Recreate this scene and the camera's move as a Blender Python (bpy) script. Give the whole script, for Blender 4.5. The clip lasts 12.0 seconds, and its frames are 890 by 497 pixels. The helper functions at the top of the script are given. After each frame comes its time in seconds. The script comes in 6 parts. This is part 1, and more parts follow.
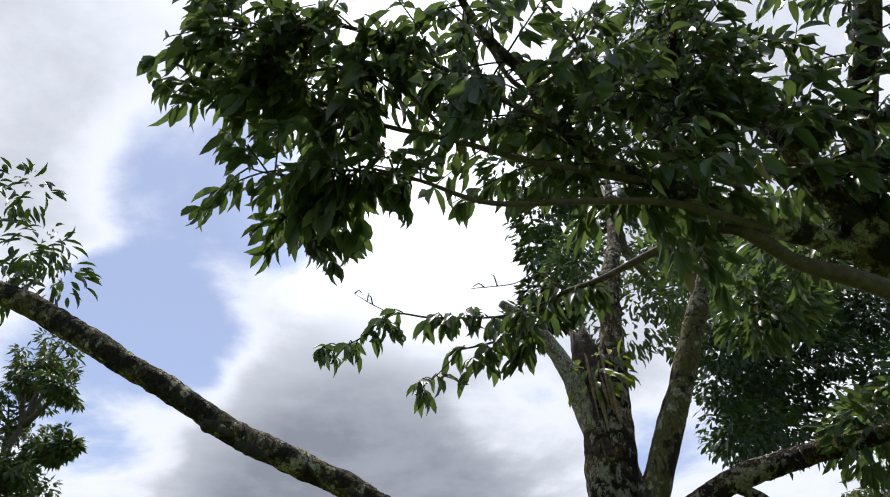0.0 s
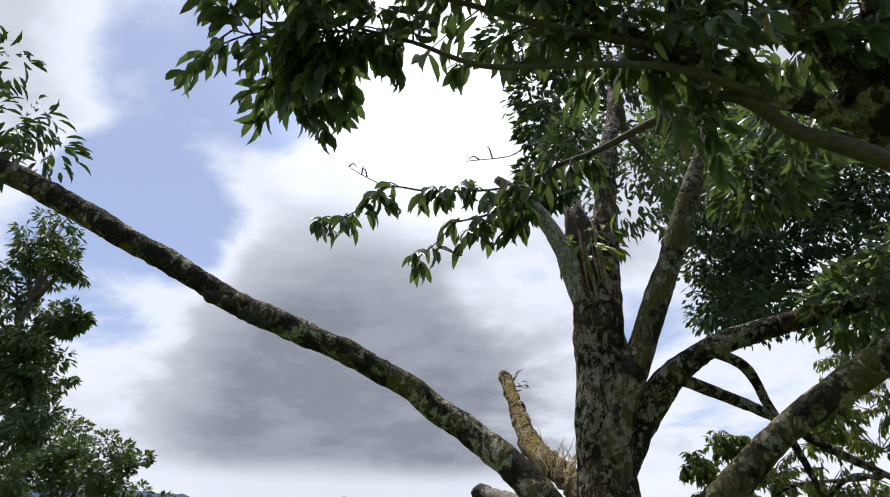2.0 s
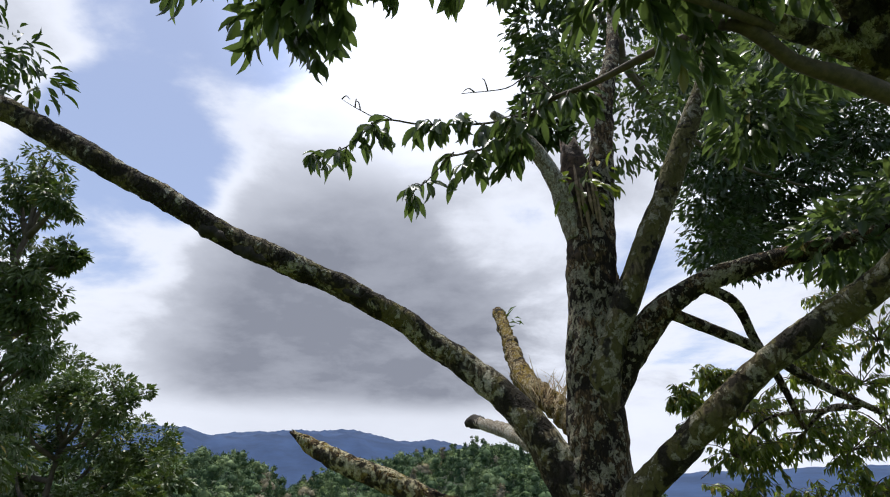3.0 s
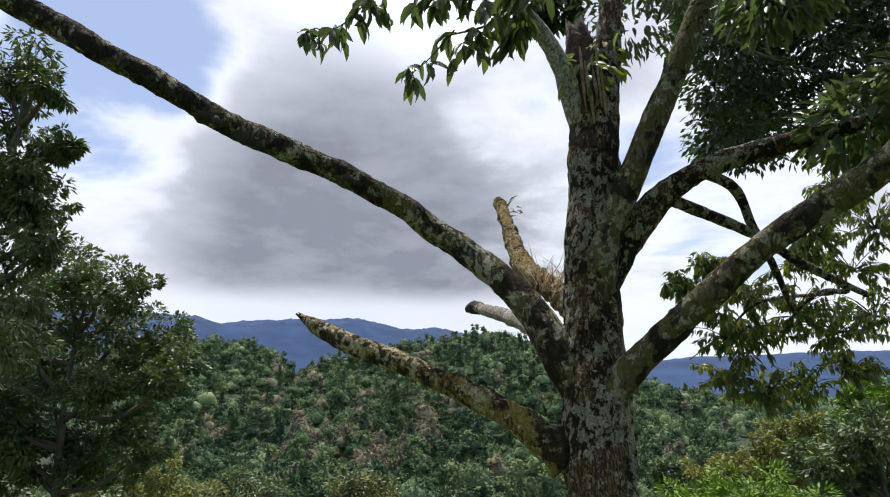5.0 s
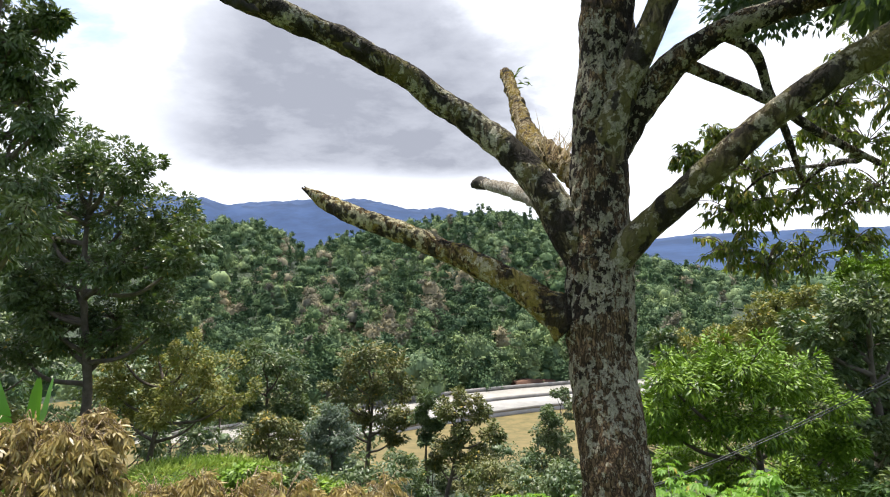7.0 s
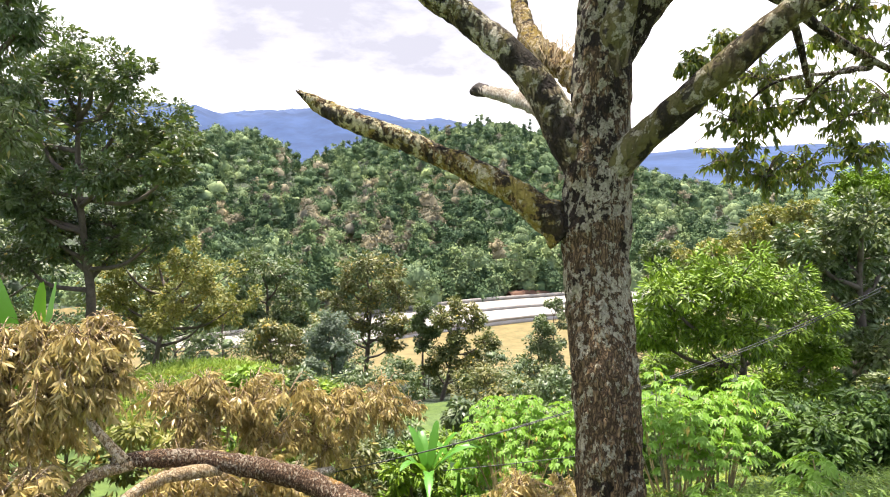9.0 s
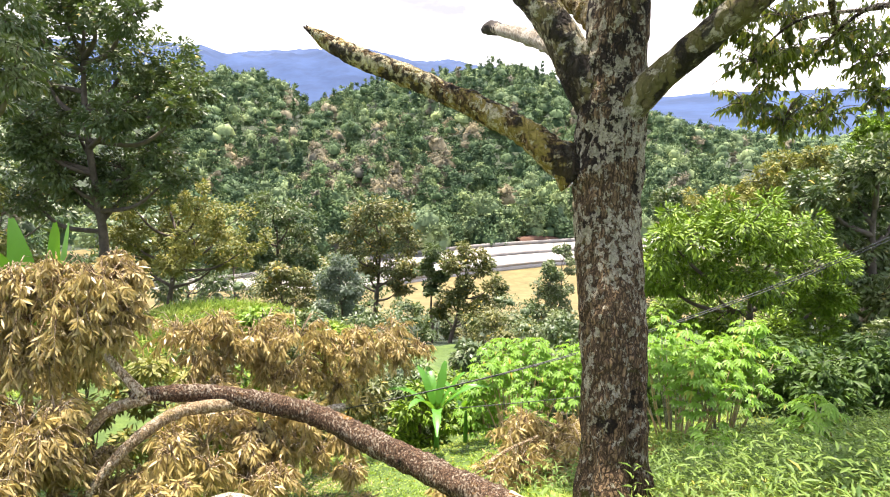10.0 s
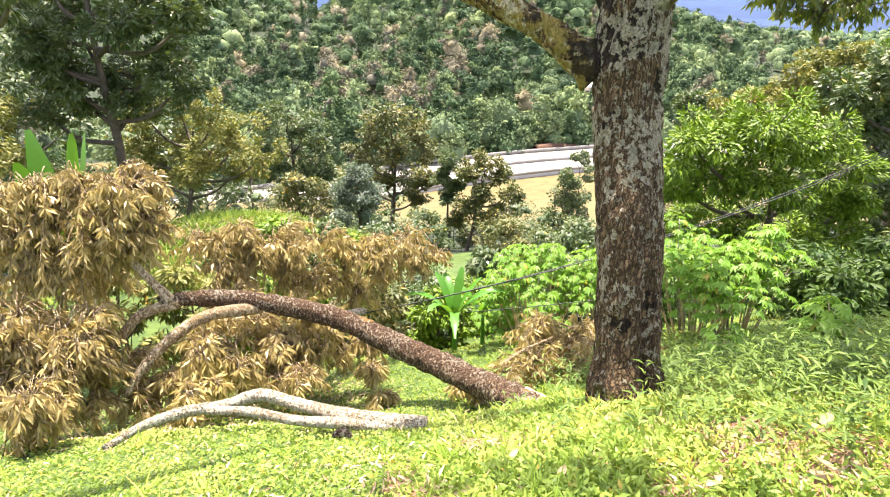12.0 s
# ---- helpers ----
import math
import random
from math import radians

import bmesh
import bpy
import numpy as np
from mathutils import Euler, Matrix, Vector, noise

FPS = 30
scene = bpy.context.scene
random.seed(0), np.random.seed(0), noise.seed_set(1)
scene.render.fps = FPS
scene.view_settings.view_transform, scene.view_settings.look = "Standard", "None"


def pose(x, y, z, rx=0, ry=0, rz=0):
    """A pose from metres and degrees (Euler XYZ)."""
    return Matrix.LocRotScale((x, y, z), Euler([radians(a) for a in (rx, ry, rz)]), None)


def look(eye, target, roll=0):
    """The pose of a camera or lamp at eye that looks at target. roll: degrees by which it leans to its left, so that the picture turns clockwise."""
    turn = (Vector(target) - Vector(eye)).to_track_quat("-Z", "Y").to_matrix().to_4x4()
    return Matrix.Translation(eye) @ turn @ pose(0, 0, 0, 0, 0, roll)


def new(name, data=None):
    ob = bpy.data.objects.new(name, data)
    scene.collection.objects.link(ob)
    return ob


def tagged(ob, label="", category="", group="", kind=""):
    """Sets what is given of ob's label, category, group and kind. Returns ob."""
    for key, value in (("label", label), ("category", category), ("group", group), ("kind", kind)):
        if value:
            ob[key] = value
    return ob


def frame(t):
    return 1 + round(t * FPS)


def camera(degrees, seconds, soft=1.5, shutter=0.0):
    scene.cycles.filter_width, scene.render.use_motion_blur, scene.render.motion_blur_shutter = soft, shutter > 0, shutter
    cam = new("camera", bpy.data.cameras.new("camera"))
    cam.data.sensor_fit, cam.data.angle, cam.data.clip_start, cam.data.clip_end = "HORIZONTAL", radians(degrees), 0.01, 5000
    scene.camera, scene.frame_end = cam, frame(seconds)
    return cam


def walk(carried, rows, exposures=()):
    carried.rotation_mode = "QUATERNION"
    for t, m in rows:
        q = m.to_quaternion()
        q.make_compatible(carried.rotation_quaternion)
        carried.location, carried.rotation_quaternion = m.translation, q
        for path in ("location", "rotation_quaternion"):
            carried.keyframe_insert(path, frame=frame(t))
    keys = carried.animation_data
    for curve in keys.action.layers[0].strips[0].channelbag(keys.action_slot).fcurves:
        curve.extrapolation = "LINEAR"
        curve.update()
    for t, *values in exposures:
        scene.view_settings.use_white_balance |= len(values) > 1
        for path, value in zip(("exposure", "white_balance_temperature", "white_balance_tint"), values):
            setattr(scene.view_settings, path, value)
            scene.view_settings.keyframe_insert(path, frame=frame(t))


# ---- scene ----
cam = camera(72.38, 12.0, soft=1.1)
# seconds, place, pitch, yaw, roll
ROWS = [
    (0.0, 0.000, 0.000, 1.800, 39.26, -0.00, 0.17),
    (0.5, 0.001, 0.007, 1.789, 36.44, 0.25, 0.10),
    (1.0, 0.002, 0.014, 1.779, 33.82, 0.16, 0.24),
    (1.5, 0.006, 0.020, 1.770, 30.92, -0.05, 0.24),
    (2.0, 0.010, 0.026, 1.760, 28.23, -0.39, 0.03),
    (2.5, 0.013, 0.030, 1.746, 25.40, -0.79, 0.06),
    (4.5, 0.020, 0.032, 1.703, 14.79, -0.90, -0.02),
    (5.0, 0.021, 0.036, 1.692, 12.53, -0.73, -0.01),
    (5.5, 0.021, 0.041, 1.680, 10.22, -0.60, 0.05),
    (6.0, 0.022, 0.048, 1.667, 7.23, -0.58, 0.32),
    (6.5, 0.021, 0.052, 1.655, 4.21, -0.57, 0.09),
    (7.0, 0.020, 0.055, 1.645, 1.25, -0.17, -0.42),
    (9.0, 0.023, 0.059, 1.611, -6.99, -0.39, 0.13),
    (9.5, 0.021, 0.060, 1.600, -9.50, 0.10, -0.07),
    (10.0, 0.018, 0.058, 1.588, -12.15, 0.43, 0.45),
    (10.5, 0.017, 0.049, 1.578, -14.78, 0.85, 0.41),
    (11.0, 0.016, 0.045, 1.571, -17.66, 1.21, 0.04),
    (11.5, 0.017, 0.045, 1.564, -20.06, 1.65, -0.34),
    (12.0, 0.016, 0.045, 1.561, -20.67, 2.04, -0.59),
]
# seconds, stops, white balance: the camera brightens and warms as it tilts down
EXPOSURES = [(0.0, -0.04, 6300, 11), (2.5, -0.12, 6250, 11), (4.5, -0.06, 6250, 10), (5.5, 0.12, 6250, 9), (7.0, 0.66, 6450, 10), (9.0, 1.42, 6850, 16), (10.5, 1.66, 6900, 18), (12.0, 1.75, 6950, 18)]
walk(cam, [(t, pose(x, y, z, 90 + p, 0, yaw) @ pose(0, 0, 0, 0, 0, roll)) for t, x, y, z, p, yaw, roll in ROWS], EXPOSURES)

# ---- sky and sun ----
SUN_EL, SUN_AZ = radians(76), radians(-18)      # azimuth from +y, to the right positive
SUN_DIR = Vector((math.sin(SUN_AZ) * math.cos(SUN_EL), math.cos(SUN_AZ) * math.cos(SUN_EL), math.sin(SUN_EL)))
sun = new("sun", bpy.data.lights.new("sun", "SUN"))
sun.data.energy, sun.data.angle, sun.data.color = 5.0, radians(1.2), (1.0, 0.95, 0.86)
sun.matrix_basis = look((0, 0, 60), Vector((0, 0, 60)) - SUN_DIR)


class Nodes:
    """A short way to write a node tree."""

    def __init__(self, tree):
        self.tree = tree
        tree.nodes.clear()

    def add(self, kind, links=None, **values):
        node = self.tree.nodes.new(kind)
        for key, value in values.items():
            setattr(node, key, value)
        for key, value in (links or {}).items():
            if hasattr(value, "is_output"):
                self.tree.links.new(value, node.inputs[key])
            else:
                node.inputs[key].default_value = value
        return node

    def math(self, op, a, b=0.0, c=0.0, clamp=False):
        return self.add("ShaderNodeMath", {0: a, 1: b, 2: c}, operation=op, use_clamp=clamp).outputs[0]

    def ramp(self, value, lo, hi, a=0.0, b=1.0, smooth=True):
        return self.add("ShaderNodeMapRange", {0: value, 1: lo, 2: hi, 3: a, 4: b}, interpolation_type="SMOOTHSTEP" if smooth else "LINEAR").outputs[0]

    def mix(self, factor, a, b, blend="MIX"):
        node = self.add("ShaderNodeMix", {0: factor}, data_type="RGBA", blend_type=blend)
        for slot, value in ((6, a), (7, b)):
            if hasattr(value, "is_output"):
                self.tree.links.new(value, node.inputs[slot])
            else:
                node.inputs[slot].default_value = (*value, 1.0)
        return node.outputs[2]

    def noise(self, vector, scale, detail=4.0, rough=0.5, distort=0.0):
        return self.add("ShaderNodeTexNoise", {"Vector": vector, "Scale": scale, "Detail": detail, "Roughness": rough, "Distortion": distort}).outputs[0]

    def link(self, a, b):
        self.tree.links.new(a, b)


def make_sky():
    world = bpy.data.worlds.new("sky")
    scene.world = world
    world.use_nodes = True
    n = Nodes(world.node_tree)
    way = n.add("ShaderNodeTexCoord").outputs["Generated"]
    xyz = n.add("ShaderNodeSeparateXYZ", {0: way})
    up = xyz.outputs[2]
    sky = n.add("ShaderNodeTexSky", sky_type="NISHITA", sun_disc=False, sun_elevation=SUN_EL, sun_rotation=SUN_AZ, altitude=600.0, dust_density=1.5).outputs[0]
    blue = n.mix(0.34, n.mix(1.0, sky, (0.15, 0.15, 0.165), "MULTIPLY"), (0.75, 0.8, 0.9))

    def towards(az, el, near, far):
        a, e = radians(az), radians(el)
        d = n.add("ShaderNodeVectorMath", {0: way, 1: (math.sin(a) * math.cos(e), math.cos(a) * math.cos(e), math.sin(e))}, operation="DOT_PRODUCT").outputs["Value"]
        return n.ramp(d, math.cos(radians(far)), math.cos(radians(near)))

    # clouds lie on a high flat layer, so they crowd together towards the horizon
    flat = n.math("ADD", n.math("MAXIMUM", up, 0.0), 0.22)
    layer = n.add("ShaderNodeCombineXYZ", {0: n.math("DIVIDE", xyz.outputs[0], flat), 1: n.math("DIVIDE", xyz.outputs[1], flat), 2: up}).outputs[0]
    big = n.noise(layer, 1.7, 8.0, 0.56, 0.3)
    fine = n.noise(layer, 4.2, 8.0, 0.6, 0.2)
    gap = n.math("ADD", towards(-26, 38, 3, 15), n.math("MULTIPLY", towards(-30, 24, 2, 12), 0.8))
    gap = n.math("ADD", gap, n.math("MULTIPLY", towards(24, 17, 2, 12), 0.7))
    gap = n.math("SUBTRACT", gap, n.math("MULTIPLY", towards(-8, 13, 6, 20), 0.9))
    # cloud cover is cut in the unseen sky behind, to weaken the fill light
    gap = n.math("ADD", gap, n.math("MULTIPLY", n.ramp(xyz.outputs[1], 0.15, -0.45), 1.1))
    cover = n.math("SUBTRACT", n.math("ADD", big, n.math("MULTIPLY", fine, 0.25)), n.math("MULTIPLY", gap, 0.33))
    mask = n.ramp(cover, 0.35, 0.55)
    # thick parts are grey, thin parts and those beside the sun are white
    depth = n.ramp(n.math("ADD", cover, n.math("MULTIPLY", n.noise(layer, 0.9, 2.0, 0.5), 0.55)), 0.68, 1.02)
    dark = n.math("ADD", n.math("MULTIPLY", depth, 0.42), n.math("MULTIPLY", towards(-7, 12, 3, 20), 0.72), clamp=True)
    lit = n.math("ADD", towards(-2, 46, 2, 20), n.math("MULTIPLY", towards(math.degrees(SUN_AZ), math.degrees(SUN_EL), 3, 26), 1.0), clamp=True)
    dark = n.math("MULTIPLY", dark, n.ramp(cover, 0.46, 0.74))
    dark = n.math("MULTIPLY", n.math("MULTIPLY", dark, n.ramp(n.math("ADD", n.math("MULTIPLY", fine, 0.5), n.math("MULTIPLY", big, 0.5)), 0.36, 0.66, 0.84, 1.12)), n.math("SUBTRACT", 1.0, n.math("MULTIPLY", lit, 0.9)))
    low = n.ramp(up, 0.165, 0.115)
    dark = n.math("MULTIPLY", dark, n.math("SUBTRACT", 1.0, n.math("MULTIPLY", low, 0.82)))
    cloud = n.mix(dark, (0.98, 1.01, 1.09), (0.295, 0.312, 0.368))
    colour = n.mix(n.math("MAXIMUM", mask, n.math("MULTIPLY", low, 0.9)), blue, cloud)
    glow = n.math("ADD", n.math("MULTIPLY", lit, 0.5), 1.0)
    back = n.add("ShaderNodeBackground", {0: colour, 1: glow})
    n.link(back.outputs[0], n.add("ShaderNodeOutputWorld").inputs[0])


make_sky()


# ---- materials ----
def material(name):
    m = bpy.data.materials.new(name)
    m.use_nodes = True
    return m, Nodes(m.node_tree)


def finish(n, colour, rough, bump=None, strength=0.4, distance=0.01, through_light=0.0, through_colour=None, specular=0.4):
    links = {"Base Color": colour, "Roughness": rough, "Specular IOR Level": specular}
    if bump is not None:
        links["Normal"] = n.add("ShaderNodeBump", {"Height": bump, "Strength": strength, "Distance": distance}).outputs[0]
    shader = n.add("ShaderNodeBsdfPrincipled", links).outputs[0]
    if through_light:
        thin = n.add("ShaderNodeBsdfTranslucent", {"Color": through_colour if through_colour is not None else colour}).outputs[0]
        shader = n.add("ShaderNodeMixShader", {0: through_light, 1: shader, 2: thin}).outputs[0]
    n.link(shader, n.add("ShaderNodeOutputMaterial").inputs[0])


def bark(name, base, dark, lichen, moss, lichen_amount, moss_amount, scale=1.0, blotch=0.0, low=None, stretch=0.2, crust=1.0, upper_black=None):
    """Cracked bark with crusts of lichen, cushions of moss and black blotches. Amounts: about the share of the surface."""
    m, n = material(name)
    where = n.add("ShaderNodeNewGeometry").outputs["Position"]
    stretched = n.add("ShaderNodeMapping", {0: where, 3: (1.0, 1.0, stretch)}).outputs[0]
    grain = n.noise(stretched, 60 * scale, 6.0, 0.7, 0.6)
    wobble = n.add("ShaderNodeTexNoise", {"Vector": where, "Scale": 18.0, "Detail": 3.0}).outputs[1]
    warped = n.add("ShaderNodeVectorMath", {0: wobble, 1: (0.06, 0.06, 0.06), 2: stretched}, operation="MULTIPLY_ADD").outputs[0]
    crack = n.add("ShaderNodeTexVoronoi", {"Vector": warped, "Scale": 34 * scale}, feature="DISTANCE_TO_EDGE").outputs["Distance"]
    plates = n.ramp(crack, 0.02, 0.22)
    colour = n.mix(n.ramp(grain, 0.32, 0.68), dark, base)
    colour = n.mix(n.math("MULTIPLY", n.math("SUBTRACT", 1.0, plates), 0.85), colour, tuple(0.6 * v for v in dark))
    green = n.ramp(n.math("ADD", n.noise(where, 7.0, 6.0, 0.65), n.math("MULTIPLY", n.noise(where, 1.7), 0.5)), 0.93 - 0.42 * moss_amount, 1.01 - 0.42 * moss_amount)
    colour = n.mix(n.math("MULTIPLY", green, n.ramp(grain, 0.2, 0.55, 0.35, 0.95)), colour, n.mix(n.noise(where, 40.0, 4.0), moss, tuple(0.45 * v for v in moss)))
    patch = n.noise(n.add("ShaderNodeMapping", {0: where, 3: (1.0, 1.0, 0.75)}).outputs[0], 27 * scale * crust, 7.0, 0.68, 0.4)
    zone = n.noise(where, 2.6, 3.0, 0.5)
    spot = n.math("ADD", patch, n.math("ADD", n.math("MULTIPLY", zone, 0.38), 0.035))
    if low is not None:
        spot = n.math("ADD", spot, n.ramp(n.add("ShaderNodeSeparateXYZ", {0: where}).outputs[2], low - 0.7, low + 0.2, -0.09, 0.0))
    pale = n.ramp(spot, 0.905 - 0.36 * lichen_amount, 0.93 - 0.36 * lichen_amount)
    tint = n.mix(n.ramp(n.noise(where, 45.0, 4.0, 0.7), 0.3, 0.7), lichen, tuple(0.5 * v for v in lichen))
    colour = n.mix(n.math("MULTIPLY", pale, n.ramp(n.noise(where, 85.0, 5.0, 0.7), 0.36, 0.46)), colour, tint)
    if blotch:
        black = n.math("ADD", n.noise(where, 4.5, 5.0, 0.6, 0.5), n.math("MULTIPLY", n.noise(where, 13.0, 4.0), 0.3))
        if upper_black is not None:
            # more black patches towards the upper trunk
            black = n.math("ADD", black, n.ramp(n.add("ShaderNodeSeparateXYZ", {0: where}).outputs[2], *upper_black, 0.0, 0.16))
        black = n.ramp(black, 0.84 - 0.4 * blotch, 0.89 - 0.4 * blotch)
        if upper_black is not None:
            black = n.math("MULTIPLY", black, n.math("SUBTRACT", 1.0, n.math("MULTIPLY", pale, 0.85)))
        colour = n.mix(n.math("MULTIPLY", black, 0.9), colour, (0.014, 0.011, 0.009))
    height = n.math("ADD", n.math("MULTIPLY", plates, 0.8), n.math("ADD", n.math("MULTIPLY", grain, 0.8), n.math("MULTIPLY", pale, 0.35)))
    finish(n, colour, 0.9, height, 1.0, 0.014, specular=0.15)
    return m


def leafy(name, a, b, c, gloss=0.45, through_light=0.35, through_colour=(0.2, 0.42, 0.02), yellow=0.0, shade_scale=0.0, shine=0.5, trees=0.0):
    """Leaves: two greens by leaf, a third by region. trees: patches the size of a crown differ in tint."""
    m, n = material(name)
    geo = n.add("ShaderNodeNewGeometry")
    island = geo.outputs["Random Per Island"]
    where = geo.outputs["Position"]
    colour = n.mix(n.ramp(island, 0.0, 1.0, smooth=False), a, b)
    colour = n.mix(n.ramp(n.noise(where, 1.1, 3.0), 0.42, 0.66), colour, c)
    colour = n.mix(n.math("MULTIPLY", n.noise(where, 60.0, 2.0), 0.35), colour, tuple(0.45 * v for v in a))
    if trees:
        cell = n.add("ShaderNodeTexVoronoi", {"Vector": where, "Scale": trees}).outputs["Color"]
        pick = n.add("ShaderNodeSeparateColor", {0: cell})
        colour = n.mix(n.ramp(pick.outputs[0], 0.3, 1.0, 0.0, 0.75), colour, n.mix(1.0, colour, (0.55, 0.62, 0.75), "MULTIPLY"))
        colour = n.mix(n.ramp(pick.outputs[1], 0.45, 1.0, 0.0, 0.7), colour, n.mix(1.0, colour, (1.45, 1.35, 1.15), "MULTIPLY"))
    if shade_scale:
        # leaf clusters too small to build: shade between them painted into the colour
        clump = n.ramp(n.noise(where, shade_scale, 5.0, 0.65), 0.36, 0.62)
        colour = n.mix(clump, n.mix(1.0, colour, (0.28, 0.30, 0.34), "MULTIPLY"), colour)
    if yellow:
        colour = n.mix(n.ramp(n.math("FRACT", n.math("MULTIPLY", island, 17.3)), 1.0 - yellow, 1.0 - yellow + 0.02), colour, (0.42, 0.30, 0.05))
    lit = n.mix(n.ramp(island, 0.0, 1.0), through_colour, tuple(0.6 * v for v in through_colour))
    relief = n.noise(where, shade_scale * 1.4, 6.0, 0.7) if shade_scale else None
    finish(n, colour, gloss, relief, 1.0, 0.9, through_light=through_light, through_colour=lit, specular=shine)
    return m


def plain(name, a, b, scale, rough=0.7, detail=5.0, bump=0.3, metallic=0.0, distance=0.01):
    m, n = material(name)
    where = n.add("ShaderNodeNewGeometry").outputs["Position"]
    fac = n.noise(where, scale, detail, 0.6, 0.3)
    colour = n.mix(n.ramp(fac, 0.3, 0.7), a, b)
    colour = n.mix(n.math("MULTIPLY", n.noise(where, scale * 7.3, 3.0), 0.4), colour, tuple(0.6 * v for v in a))
    finish(n, colour, rough, fac, bump, distance)
    return m


BARK = bark("lichened_bark", (0.25, 0.17, 0.09), (0.045, 0.030, 0.018), (0.40, 0.37, 0.265), (0.09, 0.085, 0.022), 0.45, 0.2, 1.35, 0.18, 0.0, 0.1, 0.65, (0.8, 1.7))
BARK_LIMB = bark("mossy_limb_bark", (0.22, 0.18, 0.11), (0.055, 0.043, 0.026), (0.44, 0.41, 0.30), (0.17, 0.145, 0.055), 0.47, 0.42, 0.7, 0.5)
BARK_DEAD = bark("cream_lichened_dead_bark", (0.25, 0.165, 0.07), (0.040, 0.026, 0.012), (0.52, 0.46, 0.28), (0.34, 0.26, 0.07), 0.48, 0.45, 0.9, 0.46)
BARK_KHAKI = bark("khaki_limb_bark", (0.17, 0.138, 0.080), (0.065, 0.050, 0.028), (0.33, 0.305, 0.215), (0.135, 0.122, 0.045), 0.43, 0.7, 0.55, 0.36)
BARK_BROWN = bark("brown_fallen_bark", (0.27, 0.17, 0.10), (0.045, 0.026, 0.017), (0.46, 0.39, 0.29), (0.36, 0.20, 0.05), 0.39, 0.16, 1.5, 0.1)
BARK_PALE = bark("pale_grey_bark", (0.56, 0.50, 0.40), (0.24, 0.19, 0.13), (0.64, 0.60, 0.51), (0.32, 0.27, 0.15), 0.5, 0.2, 1.5, 0.08)
BARK_LOG = bark("bleached_log_bark", (0.58, 0.50, 0.36), (0.27, 0.20, 0.12), (0.72, 0.66, 0.51), (0.40, 0.34, 0.18), 0.6, 0.15, 1.5, 0.06)
BARK_TAN = bark("tan_branch_bark", (0.58, 0.44, 0.27), (0.26, 0.175, 0.09), (0.66, 0.55, 0.38), (0.40, 0.30, 0.14), 0.45, 0.2, 1.3, 0.04)
BARK_STUB = bark("yellow_mossy_bark", (0.30, 0.20, 0.09), (0.05, 0.034, 0.016), (0.55, 0.46, 0.28), (0.34, 0.24, 0.05), 0.42, 0.55, 1.5, 0.25)
BARK_FAR = plain("dark_trunk_bark", (0.07, 0.055, 0.04), (0.14, 0.11, 0.085), 6.0, 0.9)
KNOT = plain("black_knot", (0.018, 0.014, 0.011), (0.05, 0.04, 0.03), 25.0, 0.9, bump=0.8)
TWIG = plain("twig_bark", (0.06, 0.045, 0.03), (0.12, 0.09, 0.06), 30.0, 0.8)
ROT = plain("splintered_rotten_wood", (0.020, 0.014, 0.010), (0.10, 0.062, 0.04), 26.0, 0.9, bump=1.0, distance=0.03)
TORN = plain("pale_torn_wood", (0.16, 0.11, 0.065), (0.36, 0.26, 0.16), 30.0, 0.8, bump=0.6)
CUT = plain("fresh_cut_wood", (0.55, 0.38, 0.22), (0.68, 0.50, 0.32), 14.0, 0.75)
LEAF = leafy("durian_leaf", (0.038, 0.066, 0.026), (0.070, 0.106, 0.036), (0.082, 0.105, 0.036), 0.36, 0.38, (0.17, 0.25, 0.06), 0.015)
# the durian leaf again, sunlight put into a lighter, yellower colour
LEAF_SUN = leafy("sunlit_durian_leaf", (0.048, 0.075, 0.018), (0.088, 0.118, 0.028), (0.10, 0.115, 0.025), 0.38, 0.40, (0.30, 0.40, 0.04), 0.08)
# a darker copy of the durian leaf
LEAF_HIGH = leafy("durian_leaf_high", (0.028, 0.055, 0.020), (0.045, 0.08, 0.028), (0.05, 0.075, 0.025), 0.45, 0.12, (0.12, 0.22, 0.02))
BIG_DRY = leafy("big_dead_leaf", (0.42, 0.31, 0.17), (0.56, 0.43, 0.25), (0.36, 0.24, 0.12), 0.6, 0.25, (0.5, 0.36, 0.18))
LEAF_TWO = leafy("durian_leaf_far", (0.040, 0.075, 0.027), (0.105, 0.155, 0.055), (0.135, 0.165, 0.055), 0.48, 0.12, (0.22, 0.34, 0.04), 0.02, shine=0.45)
LEAF_BROWNISH = leafy("bronze_green_leaf", (0.055, 0.078, 0.022), (0.15, 0.165, 0.045), (0.18, 0.165, 0.045), 0.5, 0.12, (0.27, 0.31, 0.05), 0.04, shine=0.4)
LEAF_OLIVE = leafy("sunny_olive_leaf", (0.075, 0.10, 0.022), (0.24, 0.245, 0.055), (0.25, 0.235, 0.055), 0.55, 0.15, (0.40, 0.44, 0.06), 0.05, shine=0.35)
LEAF_GREY = leafy("grey_green_leaf", (0.10, 0.14, 0.10), (0.16, 0.20, 0.15), (0.12, 0.15, 0.11), 0.6, 0.2, (0.2, 0.3, 0.12), shine=0.3)
LEAF_MANGO = leafy("mango_leaf", (0.020, 0.056, 0.006), (0.25, 0.39, 0.024), (0.16, 0.28, 0.016), 0.5, 0.08, (0.30, 0.50, 0.02), shine=0.3)
LEAF_DEEP = leafy("deep_green_leaf", (0.020, 0.055, 0.010), (0.075, 0.14, 0.022), (0.06, 0.11, 0.018), 0.55, 0.12, (0.18, 0.32, 0.03), shine=0.25)
